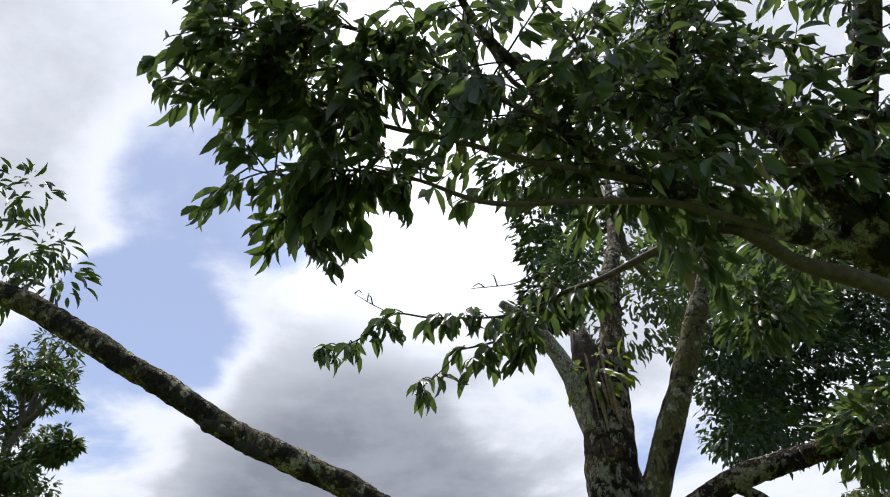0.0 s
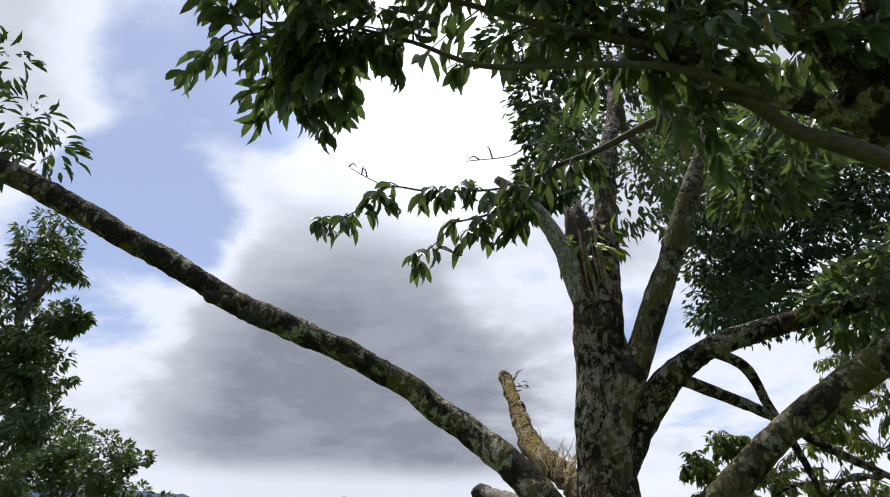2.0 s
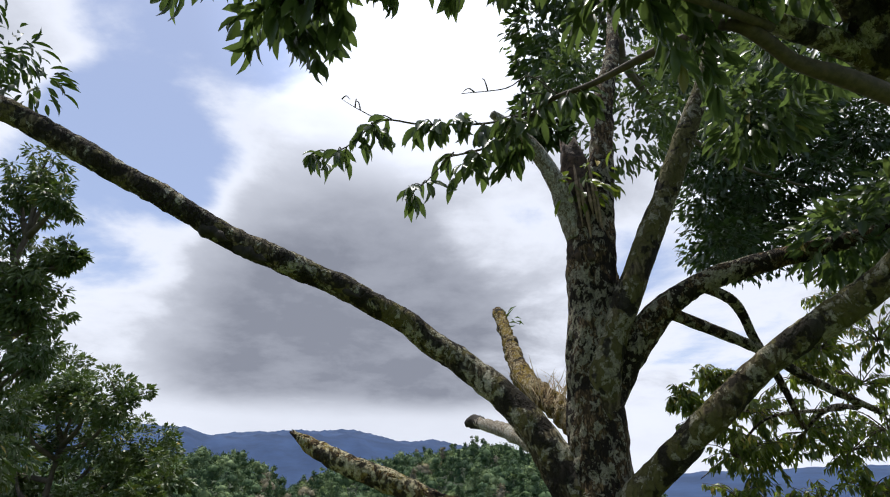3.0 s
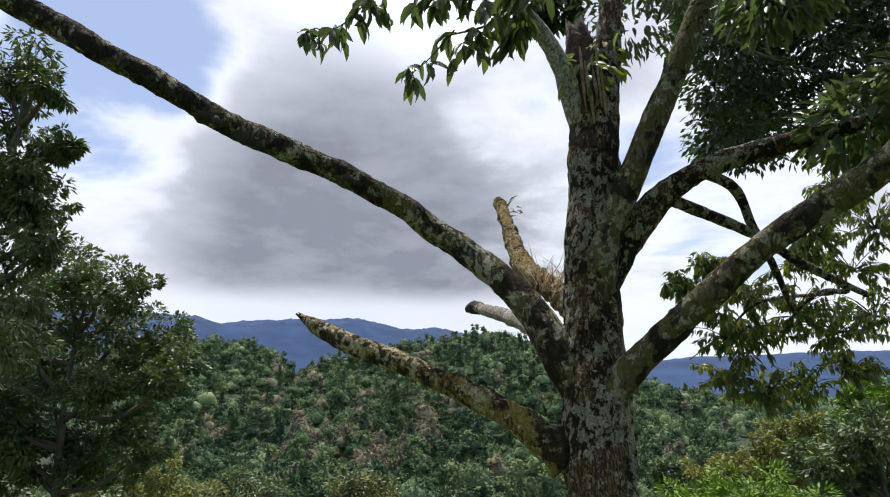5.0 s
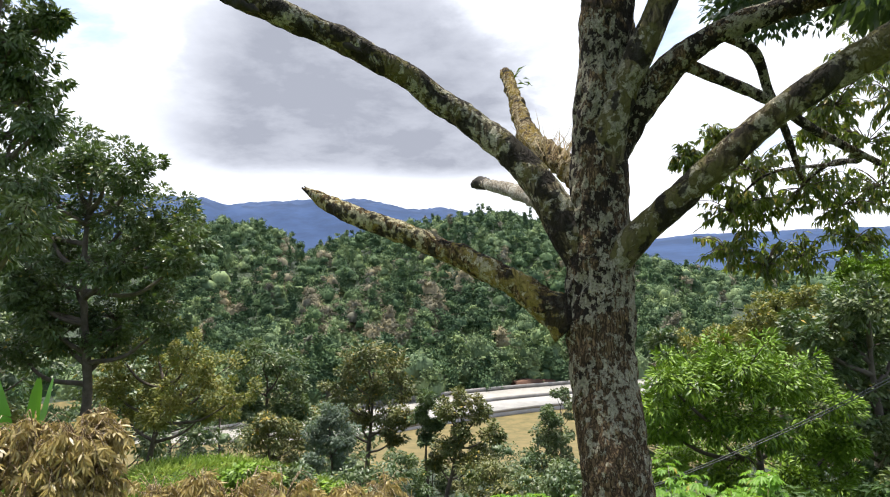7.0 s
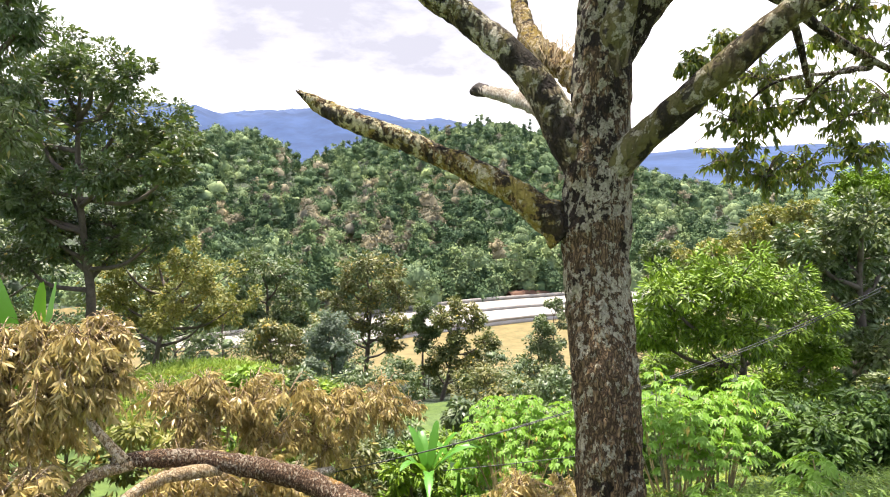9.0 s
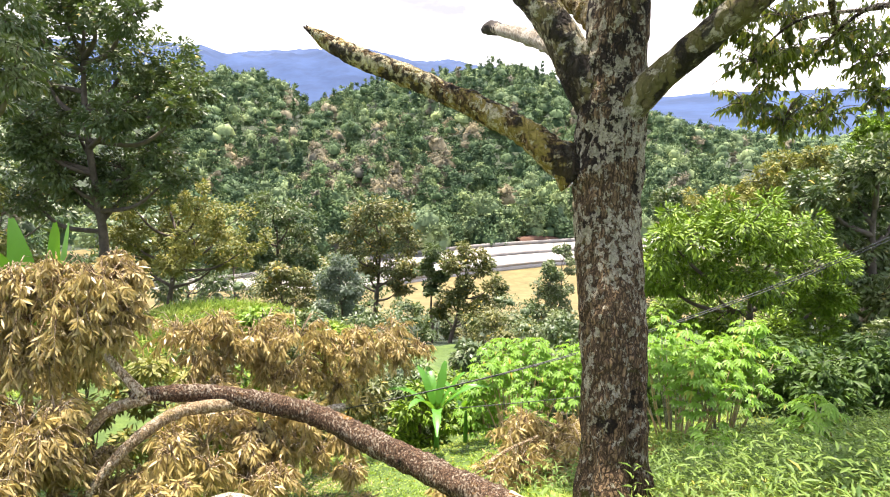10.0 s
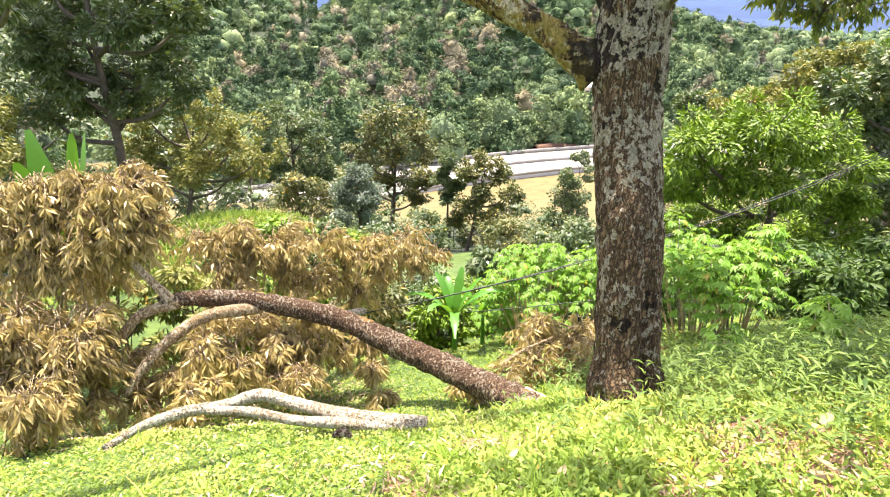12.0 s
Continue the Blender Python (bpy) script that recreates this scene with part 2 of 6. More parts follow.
LEAF_CASSAVA = leafy("cassava_leaf", (0.10, 0.235, 0.022), (0.22, 0.40, 0.045), (0.19, 0.36, 0.035), 0.45, 0.30, (0.34, 0.60, 0.045), 0.03, shine=0.35)
LEAF_BANANA = leafy("banana_leaf", (0.05, 0.19, 0.018), (0.095, 0.29, 0.026), (0.08, 0.24, 0.022), 0.4, 0.25, (0.28, 0.58, 0.03))
LEAF_DRY = leafy("dry_brown_leaf", (0.15, 0.10, 0.032), (0.62, 0.50, 0.20), (0.44, 0.345, 0.115), 0.42, 0.30, (0.66, 0.52, 0.18), shine=0.5)
GRASS = leafy("grass_blade", (0.16, 0.28, 0.028), (0.33, 0.47, 0.065), (0.43, 0.47, 0.10), 0.5, 0.25, (0.45, 0.64, 0.07), 0.06, shine=0.3)
COVER = leafy("ground_cover_leaf", (0.10, 0.18, 0.024), (0.30, 0.41, 0.065), (0.34, 0.40, 0.08), 0.5, 0.2, (0.36, 0.52, 0.06), 0.04, shine=0.3)
WEED = leafy("weed_leaf", (0.036, 0.080, 0.016), (0.19, 0.29, 0.055), (0.13, 0.20, 0.036), 0.45, 0.15, (0.26, 0.42, 0.05), 0.01, shine=0.15)
STRAW = leafy("dead_straw", (0.34, 0.22, 0.12), (0.66, 0.55, 0.36), (0.52, 0.40, 0.24), 0.7, 0.2, (0.5, 0.4, 0.2))
FOREST = leafy("forest_leaf", (0.034, 0.072, 0.034), (0.105, 0.165, 0.072), (0.09, 0.135, 0.055), 0.65, 0.05, (0.12, 0.22, 0.06), shine=0.1, trees=0.16)
FOREST_BROWN = leafy("forest_brown_leaf", (0.15, 0.135, 0.09), (0.26, 0.235, 0.155), (0.22, 0.20, 0.125), 0.7, 0.05, (0.28, 0.26, 0.12), shine=0.1, trees=0.16)
FOREST_LIGHT = leafy("forest_light_leaf", (0.10, 0.155, 0.07), (0.24, 0.31, 0.14), (0.19, 0.245, 0.105), 0.65, 0.05, (0.26, 0.4, 0.1), shine=0.1, trees=0.16)
TURF = plain("green_turf", (0.035, 0.07, 0.012), (0.095, 0.15, 0.026), 3.2, 0.9, 8.0, 0.8, distance=0.05)
# undergrowth with the shade between its leaf clusters painted in
FLOOR = leafy("forest_undergrowth", (0.022, 0.044, 0.016), (0.022, 0.044, 0.016), (0.04, 0.062, 0.022), 0.8, 0.05, (0.1, 0.2, 0.03), shade_scale=0.5)
MEADOW = plain("dry_yellow_meadow", (0.105, 0.09, 0.032), (0.20, 0.15, 0.058), 0.5, 0.95, 9.0)
# the blue of distance haze is put into the mountains' colour
MOUNTAIN = plain("haze_blue_wooded_mountain", (0.009, 0.030, 0.085), (0.026, 0.062, 0.155), 0.006, 1.0, 9.0, 0.0)
SOIL = plain("red_cut_soil", (0.12, 0.06, 0.038), (0.17, 0.095, 0.06), 0.6, 0.95, 6.0)
CONCRETE = plain("pale_road_concrete", (0.30, 0.285, 0.26), (0.40, 0.38, 0.35), 0.3, 0.8, 6.0)
BARRIER = plain("stained_barrier_concrete", (0.24, 0.225, 0.20), (0.34, 0.32, 0.29), 0.5, 0.85, 6.0)
DIRT = plain("red_brown_earth", (0.20, 0.11, 0.065), (0.30, 0.18, 0.11), 8.0, 0.95, 8.0, 0.7)
CABLE = plain("black_cable", (0.03, 0.03, 0.03), (0.06, 0.06, 0.06), 30.0, 0.5)
PAINT = plain("white_roof_sheet", (0.40, 0.41, 0.42), (0.54, 0.55, 0.56), 1.0, 0.5)
WALLS = plain("weathered_house_wall", (0.40, 0.34, 0.28), (0.5, 0.44, 0.36), 1.0, 0.8)


# ---- mesh tools ----
def mesh_of(name, verts, faces, mat, smooth=False):
    """A mesh from arrays; faces all have the same number of corners. mat: a material, or a list with an index array in slots."""
    verts, faces = np.asarray(verts, np.float32), np.asarray(faces, np.int32)
    me = bpy.data.meshes.new(name)
    me.vertices.add(len(verts))
    me.vertices.foreach_set("co", verts.ravel())
    k = faces.shape[1]
    me.loops.add(faces.size)
    me.loops.foreach_set("vertex_index", faces.ravel())
    me.polygons.add(len(faces))
    me.polygons.foreach_set("loop_start", np.arange(0, faces.size, k, dtype=np.int32))
    if smooth:
        me.polygons.foreach_set("use_smooth", np.ones(len(faces), bool))
    me.update(calc_edges=True)
    for m in mat if isinstance(mat, (list, tuple)) else [mat]:
        me.materials.append(m)
    return me


def part(name, mesh, parent=None, label="", kind=""):
    ob = new(name, mesh)
    if parent is not None:
        ob.parent = parent
    return tagged(ob, label, kind=kind)


def join(pieces):
    """Joins (verts, faces) pairs."""
    verts, faces, at = [], [], 0
    for v, f in pieces:
        verts.append(v)
        faces.append(np.asarray(f) + at)
        at += len(v)
    return np.concatenate(verts), np.concatenate(faces)


def unit(v):
    return v / np.maximum(np.linalg.norm(v, axis=-1, keepdims=True), 1e-9)


def curve(points, step):
    """A smooth line through the points (Catmull-Rom), about step apart. Columns past the third are carried along."""
    p = np.asarray(points, float)
    p = np.vstack([2 * p[0] - p[1], p, 2 * p[-1] - p[-2]])
    out = []
    for i in range(1, len(p) - 2):
        a, b, c, d = p[i - 1:i + 3]
        n = max(2, int(np.linalg.norm((c - b)[:3]) / step))
        t = np.linspace(0, 1, n, endpoint=False)[:, None]
        out.append(0.5 * (2 * b + (c - a) * t + (2 * a - 5 * b + 4 * c - d) * t ** 2 + (3 * b - a - 3 * c + d) * t ** 3))
    out.append(p[-2:-1])
    out = np.vstack(out)
    if out.shape[1] > 3:
        out[:, 3] = np.maximum(out[:, 3], 0.0005)
    return out


def tube(points, sides=10, step=0.05, rough=0.0, lumps=0.0, seed=0.0, ragged=0.0):
    """A round limb along points (x, y, z, radius). rough: fine unevenness; lumps: swellings; ragged: a splintered end."""
    c = curve(points, step)
    p, r = c[:, :3], c[:, 3]
    t = unit(np.gradient(p, axis=0))
    ref = np.array([0.0, 0.0, 1.0]) if abs(t[0, 2]) < 0.8 else np.array([0.0, 1.0, 0.0])
    u = unit(np.cross(t, ref))
    w = np.cross(t, u)
    a = np.linspace(0, 2 * np.pi, sides, endpoint=False)
    ring = u[:, None] * np.cos(a)[None, :, None] + w[:, None] * np.sin(a)[None, :, None]
    radius = np.repeat(r[:, None], sides, 1)
    if rough or lumps:
        for i in range(len(p)):
            for j in range(sides):
                q = p[i] + ring[i, j] * r[i]
                k = 1.0
                if rough:
                    k += rough * noise.noise(Vector((q[0] * 22 + seed, q[1] * 22, q[2] * 9)))
                if lumps:
                    k += lumps * noise.noise(Vector((q[0] * 5 + seed, q[1] * 5, q[2] * 5)))
                radius[i, j] *= k
    v = p[:, None] + ring * radius[..., None]
    if ragged:
        rng = np.random.default_rng(int(seed * 7) + 3)
        v[-1] += t[-1] * (rng.random((sides, 1)) * ragged)
        v[-2] += t[-1] * (rng.random((sides, 1)) * ragged * 0.3)
    n = len(p)
    verts = np.vstack([v.reshape(-1, 3), p[:1], p[-1:] + t[-1] * (r[-1] * 0.3 - ragged * 0.4)])
    i, j = np.meshgrid(np.arange(n - 1), np.arange(sides), indexing="ij")
    a0, a1 = i * sides + j, i * sides + (j + 1) % sides
    quads = np.stack([a0, a1, a1 + sides, a0 + sides], -1).reshape(-1, 4)
    k = np.arange(sides)
    k1 = (k + 1) % sides
    base = n * sides
    caps = np.vstack([np.stack([k1, k, k * 0 + base, k * 0 + base], -1), np.stack([k + base - sides, k1 + base - sides, k * 0 + base + 1, k * 0 + base + 1], -1)])
    tris = np.vstack([quads[:, [0, 1, 2]], quads[:, [0, 2, 3]], caps[:, :3]])
    return verts, tris


# outline of a leaf: along, across, lift
LEAF_FINE = (np.array([(0, 0, 0), (0.2, 0.33, 0.07), (0.2, 0, 0), (0.2, -0.33, 0.07), (0.48, 0.5, 0.08), (0.48, 0, -0.02), (0.48, -0.5, 0.08), (0.78, 0.34, -0.02), (0.78, 0, -0.09), (0.78, -0.34, -0.02), (1, 0, -0.2)]),
             np.array([(0, 2, 1), (0, 3, 2), (1, 2, 5), (1, 5, 4), (2, 3, 6), (2, 6, 5), (4, 5, 8), (4, 8, 7), (5, 6, 9), (5, 9, 8), (7, 8, 10), (8, 9, 10)]))
LEAF_MID = (np.array([(0, 0, 0), (0.45, 0.5, 0.08), (0.45, -0.5, 0.08), (1, 0, -0.16), (0.5, 0, -0.02)]),
            np.array([(0, 4, 1), (0, 2, 4), (1, 4, 3), (4, 2, 3)]))
LEAF_LOW = (np.array([(0, 0, 0), (0.5, 0.5, 0.0), (0.5, -0.5, 0.0), (1, 0, -0.1)]), np.array([(0, 2, 1), (1, 2, 3)]))
TUFT = (np.array([(0, 0.5, 0), (0.1, -0.5, 0.05), (1, 0.1, -0.1)]), np.array([(0, 1, 2)]))
BLADE = (np.array([(0, 0.5, 0), (0, -0.5, 0), (0.55, 0.38, -0.04), (0.55, -0.38, -0.04), (1, 0, -0.26)]), np.array([(0, 1, 3), (0, 3, 2), (2, 3, 4)]))


def leaves(at, along, length, width, shape, rng, face=None, roll=0.6):
    """Leaf blades at places, pointing along; face: the way their upper sides look (up by default)."""
    at, along = np.asarray(at), unit(np.asarray(along))
    n = len(at)
    up = np.tile((0.0, 0.0, 1.0), (n, 1)) if face is None else np.asarray(face)
    up = up + rng.normal(0, roll, (n, 3))
    side = unit(np.cross(up, along))
    nor = np.cross(along, side)
    length, width = np.broadcast_to(length, n)[:, None, None], np.broadcast_to(width, n)[:, None, None]
    s, f = shape
    v = at[:, None] + along[:, None] * (s[None, :, :1] * length) + side[:, None] * (s[None, :, 1:2] * width) + nor[:, None] * (s[None, :, 2:] * length)
    faces = f[None] + (np.arange(n) * len(s))[:, None, None]
    return v.reshape(-1, 3), faces.reshape(-1, 3)


def ball(rng, n):
    return unit(rng.normal(0, 1, (n, 3)))


# ---- ground ----
_y = np.linspace(-200, 400, 6001)
_z = np.interp(_y, [-200, -30, -5, 0, 1.4, 2, 3, 3.6, 4.2, 5, 7, 9, 15, 22, 30, 45, 70, 95, 108, 150, 400],
               [30, 5, 0.8, 0.0, -0.04, -0.16, -0.64, -0.98, -1.42, -1.8, -2.5, -3.6, -5.3, -7.3, -9.7, -15, -21, -25.6, -26.0, -26, -26])
_k = np.hanning(9) / np.hanning(9).sum()
_z = np.convolve(np.pad(_z, 4, mode="edge"), _k, "valid")
HILL_AZ = [-180, -60, -40, -22, -17, -14.6, -12.4, -10.1, -7.1, -1.9, 3.3, 7, 10, 18, 23.2, 30, 60, 180]
HILL_Z = [20, 20, 14, 12.5, 11.5, 6.5, -1.5, 5, 9, 15.5, 22, 19, 13, -6, -14, -20, 0, 20]
FAR_AZ = [-180, -60, -30, -23.7, -21.5, -19.7, -17.4, -13.5, -9.5, -6.5, -3.4, -0.3, 6, 14, 18.4, 23, 31, 38, 60, 180]
FAR_EL = [4, 4, 5.6, 5.7, 5.55, 5.0, 5.3, 5.5, 5.7, 5.6, 4.8, 4.9, 4.0, 2.4, 1.8, 2.2, 2.35, 2.4, 3.5, 4]


def bumps(x, y, scale, seed=0.0):
    return (np.sin(x / scale + 1.3 + seed) * np.sin(y / scale * 1.13 + 0.4) + 0.5 * np.sin(x / scale * 2.3 + y / scale * 1.7 + seed * 2) + 0.3 * np.sin(x / scale * 4.1 - y / scale * 3.7 + seed))


def smoothstep(a, b, v):
    t = np.clip((v - a) / (b - a), 0, 1)
    return t * t * (3 - 2 * t)


def ground_z(x, y):
    x, y = np.asarray(x, float), np.asarray(y, float)
    r, az = np.hypot(x, y), np.degrees(np.arctan2(x, y))
    z = np.interp(y, _y, _z) + 0.13 * np.clip(x, -5, 5) * smoothstep(60, 5, np.abs(y))
    z = z + 2.75 * np.exp(-((x + 6.2) ** 2 / 22.0 + (y - 15.8) ** 2 / 14.0)) + 0.06 * bumps(x, y, 1.1) * smoothstep(60, 8, r) + 0.012 * bumps(x, y, 0.17, 2)
    ahead = smoothstep(-5, 30, y)
    crest = np.interp(az, HILL_AZ, HILL_Z)
    rise = smoothstep(150, 320, r) * (1 - 0.5 * smoothstep(360, 700, r))
    hill = -26 + (crest + 26) * rise + 2.2 * bumps(x, y, 33) * smoothstep(165, 230, r)
    z = z + (hill - z) * smoothstep(140, 160, r) * ahead + (1 - ahead) * 0.02 * r * smoothstep(40, 300, r)
    far = r * np.tan(np.radians(np.interp(az, FAR_AZ, FAR_EL))) * (1 + 0.035 * bumps(az * 40, r * 0.2, 55) + 0.02 * bumps(az * 40, r * 0.3, 17, 1.0))
    return z + (np.minimum(far, 420) * 1.0 - z) * smoothstep(900, 2400, r) ** 1.5


def bare_patch(x, y):
    """Where the turf is worn down to litter and red earth."""
    return smoothstep(-0.35, 0.6, bumps(x + 0.4, y, 0.3, 1.0)) * smoothstep(3.1, 2.4, y) * smoothstep(-0.7, 0.4, x) * smoothstep(-0.5, 0.5, y)


def make_ground():
    r = np.concatenate([[0.0], np.linspace(0.35, 6, 100), np.geomspace(6, 4300, 135)[1:]])
    az = np.radians(np.concatenate([np.linspace(-48, 48, 190), np.linspace(48, 312, 70)[1:-1]]))
    R, A = np.meshgrid(r, az, indexing="ij")
    x, y = R * np.sin(A), R * np.cos(A)
    v = np.stack([x, y, ground_z(x, y)], -1).reshape(-1, 3)
    n, k = R.shape
    i, j = np.meshgrid(np.arange(n - 1), np.arange(k), indexing="ij")
    a, b = i * k + j, i * k + (j + 1) % k
    f = np.stack([a, a + k, b + k, b], -1).reshape(-1, 4)
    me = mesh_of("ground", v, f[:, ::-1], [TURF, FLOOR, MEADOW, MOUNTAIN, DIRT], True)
    c = v[f].mean(1)
    cr = np.hypot(c[:, 0], c[:, 1])
    slot = np.zeros(len(f), np.int32)
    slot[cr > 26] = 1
    slot[(cr > 60) & (c[:, 1] > 58) & (c[:, 1] < 122) & (cr < 150)] = 2
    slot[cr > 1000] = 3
    slot[(cr < 6) & (c[:, 0] < 1.05 * c[:, 1]) & (bare_patch(c[:, 0], c[:, 1]) > 0.3)] = 4
    me.polygons.foreach_set("material_index", slot)
    return tagged(new("ground", me), "grassy hillside falling to a wooded valley and mountains", kind="structure")


make_ground()


# ---- road in the valley ----
def strip(name, line, left, right, lift, mat, thick=0.0):
    """A band along a plan line between two offsets, draped at one height."""
    p = curve([(x, y, z) for x, y, z in line], 2.0)
    t = unit(np.gradient(p, axis=0))
    side = np.stack([-t[:, 1], t[:, 0], 0 * t[:, 0]], -1)
    a, b = p + side * left + (0, 0, lift), p + side * right + (0, 0, lift)
    low = np.array((0, 0, thick))
    v = np.concatenate([a, b, b - low, a - low])
    n = len(p)
    k = np.arange(n - 1)
    f = [np.stack([k + s * n, k + 1 + s * n, k + 1 + (s + 1) % 4 * n, k + (s + 1) % 4 * n], -1) for s in range(4)]
    return mesh_of(name, v, np.concatenate(f), mat)


ROAD = [(-150, 26, -20.0), (-90, 56, -22.5), (-45, 82, -24.4), (-27, 94, -25.1), (-8, 108.5, -25.3), (10, 118.5, -25.3), (28, 125, -25.3), (60, 136, -25.3), (130, 152, -25.3)]
road = tagged(new("road", strip("road", ROAD, -8.5, 8.5, 0, CONCRETE, 1.2)), "pale concrete highway crossing the valley floor", kind="structure")
part("median_barrier", strip("median_barrier", ROAD, -0.3, 0.3, 0.6, BARRIER, 0.6), road)
part("crash_barrier", strip("crash_barrier", ROAD, 8.2, 8.5, 0.75, BARRIER, 0.75), road)
part("crash_barrier", strip("crash_barrier", ROAD, -8.5, -8.2, 0.5, BARRIER, 0.5), road)
tagged(new("cut_bank", strip("cut_bank", [(15, 131.8, -24.7), (19, 133.2, -24.2), (24, 135, -24.8)], -1.2, 1.2, 0.3, SOIL, 3.0)), "bare red earth cutting beside the highway", kind="structure")


# ---- the standing tree ----
def empty(name, at=(0, 0, 0)):
    ob = new(name)
    ob.location = at
    return ob


def limb(name, parent, points, mat, sides=14, step=0.035, rough=0.10, lumps=0.10, seed=0.0, ragged=0.0, label=""):
    v, f = tube(points, sides, step, rough, lumps, seed, ragged)
    return part(name, mesh_of(name, v, f, mat, True), parent, label)


def offset(points, radii):
    """Adds radii, spread evenly along the line."""
    r = np.interp(np.linspace(0, 1, len(points)), np.linspace(0, 1, len(radii)), radii)
    return [(*p, q) for p, q in zip(points, r)]


tree = tagged(empty("standing_tree", (1.0, 3.25, -0.65)), "tall durian tree with lichened trunk and broken limbs on a slope", "tree")
BASE = Vector((1.0, 3.25, -0.65))


def local(points):
    return [(p[0] - BASE[0], p[1] - BASE[1], p[2] - BASE[2], *p[3:]) for p in points]


TRUNK = [(1.0, 3.2, -1.0, 0.26), (1.0, 3.25, -0.62, 0.21), (1.0, 3.35, -0.28, 0.19), (0.99, 3.5, 0.4, 0.19), (0.97, 3.7, 0.97, 0.195), (0.975, 3.78, 1.5, 0.2),
         (0.99, 3.83, 2.0, 0.18), (1.02, 3.87, 2.5, 0.168), (1.045, 3.89, 2.85, 0.163), (1.075, 3.9, 3.24, 0.158), (1.10, 3.91, 3.55, 0.14)]


def make_trunk():
    """The main stem: two hollows run up from its foot, and low ridges of bark run along it."""
    v, f = tube(TRUNK, 56, 0.02, 0.10, 0.10, 1.0)
    c = curve(TRUNK, 0.02)
    axis = np.stack([np.interp(v[:, 2], c[:, 2], c[:, k]) for k in (0, 1)], -1)
    out = v[:, :2] - axis
    a = np.arctan2(out[:, 1], out[:, 0])
    z = v[:, 2]
    k = np.ones(len(v))
    for at, wide, deep, top in ((-1.15, 0.17, 0.28, 0.5), (-2.5, 0.2, 0.16, 0.1), (-1.75, 0.14, 0.22, 3.9)):
        span = smoothstep(top, top - 0.7, z) if top < 3 else smoothstep(2.3, 3.2, z)
        k -= deep * np.exp(-((a - at - 0.12 * np.sin(5 * z)) / wide) ** 2) * span
    k += 0.10 * smoothstep(-0.25, -0.75, z) * (1 + np.sin(3 * a + 0.8))
    k += 0.016 * np.sin(21 * a + 2.2 * np.sin(4.3 * z) + 1.5 * np.sin(9.1 * z))
    v[:, :2] = axis + out * k[:, None]
    part("trunk", mesh_of("trunk", v - np.array(BASE), f, BARK, True), tree)


make_trunk()
limb("broken_stem", tree, local(offset([(1.06, 3.9, 3.2), (1.04, 3.9, 3.5), (1.03, 3.89, 3.8), (1.01, 3.88, 4.02), (1.0, 3.88, 4.1)], [0.125, 0.12, 0.105, 0.09, 0.06])), ROT, 22, 0.025, 0.3, 0.2, 2.0, 0.16, "splintered rotten stem with peeling bark")
for i in range(6):
    x, low_z, high_z = 1.0 + 0.026 * i + 0.008 * math.sin(i * 3.1), 3.46 + 0.12 * math.sin(i * 2.3), 3.76 + 0.16 * math.sin(i * 1.7 + 1)
    y = 3.785 - 0.012 * math.sin(i * 0.45)
    limb("splinter", tree, local([(x + 0.012, y, low_z, 0.004), (x, y - 0.004, (low_z + high_z) / 2, 0.013), (x - 0.004, y + 0.012, high_z, 0.010), (x - 0.01, y + 0.02, high_z + 0.08, 0.002)]), TORN, 6, 0.03, 0.4, 0.2, 70.0 + i, 0, "pale torn strip of wood")
limb("stem", tree, local(offset([(1.13, 3.94, 3.1), (1.18, 3.95, 3.6), (1.25, 3.96, 4.14), (1.33, 3.98, 4.7), (1.5, 4.12, 5.3), (1.7, 4.5, 6.4)], [0.125, 0.105, 0.088, 0.075, 0.055, 0.03])), BARK, 20, 0.03, 0.16, 0.1, 3.0)
limb("branch", tree, local(offset([(1.0, 3.88, 3.42), (0.94, 3.86, 3.58), (0.87, 3.8, 3.77), (0.78, 3.74, 3.92), (0.67, 3.68, 4.04), (0.54, 3.6, 4.12), (0.39, 3.5, 4.17)], [0.085, 0.075, 0.066, 0.06, 0.055, 0.05, 0.03])), BARK_PALE, 14, 0.03, 0.1, 0.14, 4.0, 0, "smooth pale grey branch")
limb("limb", tree, local(offset([(1.02, 3.78, 2.15), (1.05, 3.75, 2.45), (1.15, 3.74, 2.74), (1.29, 3.72, 3.04), (1.42, 3.71, 3.34), (1.53, 3.7, 3.57), (1.64, 3.67, 3.83), (1.79, 3.6, 4.2), (1.96, 3.5, 4.65), (2.03, 3.3, 5.3)], [0.10, 0.10, 0.09, 0.085, 0.083, 0.08, 0.08, 0.07, 0.06, 0.05])), BARK_KHAKI, 20, 0.03, 0.08, 0.1, 5.0)
limb("limb", tree, local(offset([(1.05, 3.86, 2.25), (1.17, 3.84, 2.48), (1.29, 3.78, 2.67), (1.42, 3.7, 2.83), (1.58, 3.64, 2.95), (1.74, 3.58, 3.02), (1.92, 3.5, 3.06), (2.1, 3.4, 3.09), (2.35, 3.25, 3.12), (2.7, 3.0, 3.18)], [0.10, 0.10, 0.095, 0.085, 0.072, 0.066, 0.062, 0.06, 0.05, 0.03])), BARK, 18, 0.03, 0.14, 0.14, 6.0)
limb("branch", tree, local(offset([(1.48, 3.68, 2.82), (1.74, 3.68, 2.71), (2.02, 3.72, 2.6), (2.35, 3.8, 2.43), (2.8, 3.9, 2.25)], [0.04, 0.036, 0.034, 0.028, 0.02])), BARK, 10, 0.03, 0.12, 0.1, 7.0)
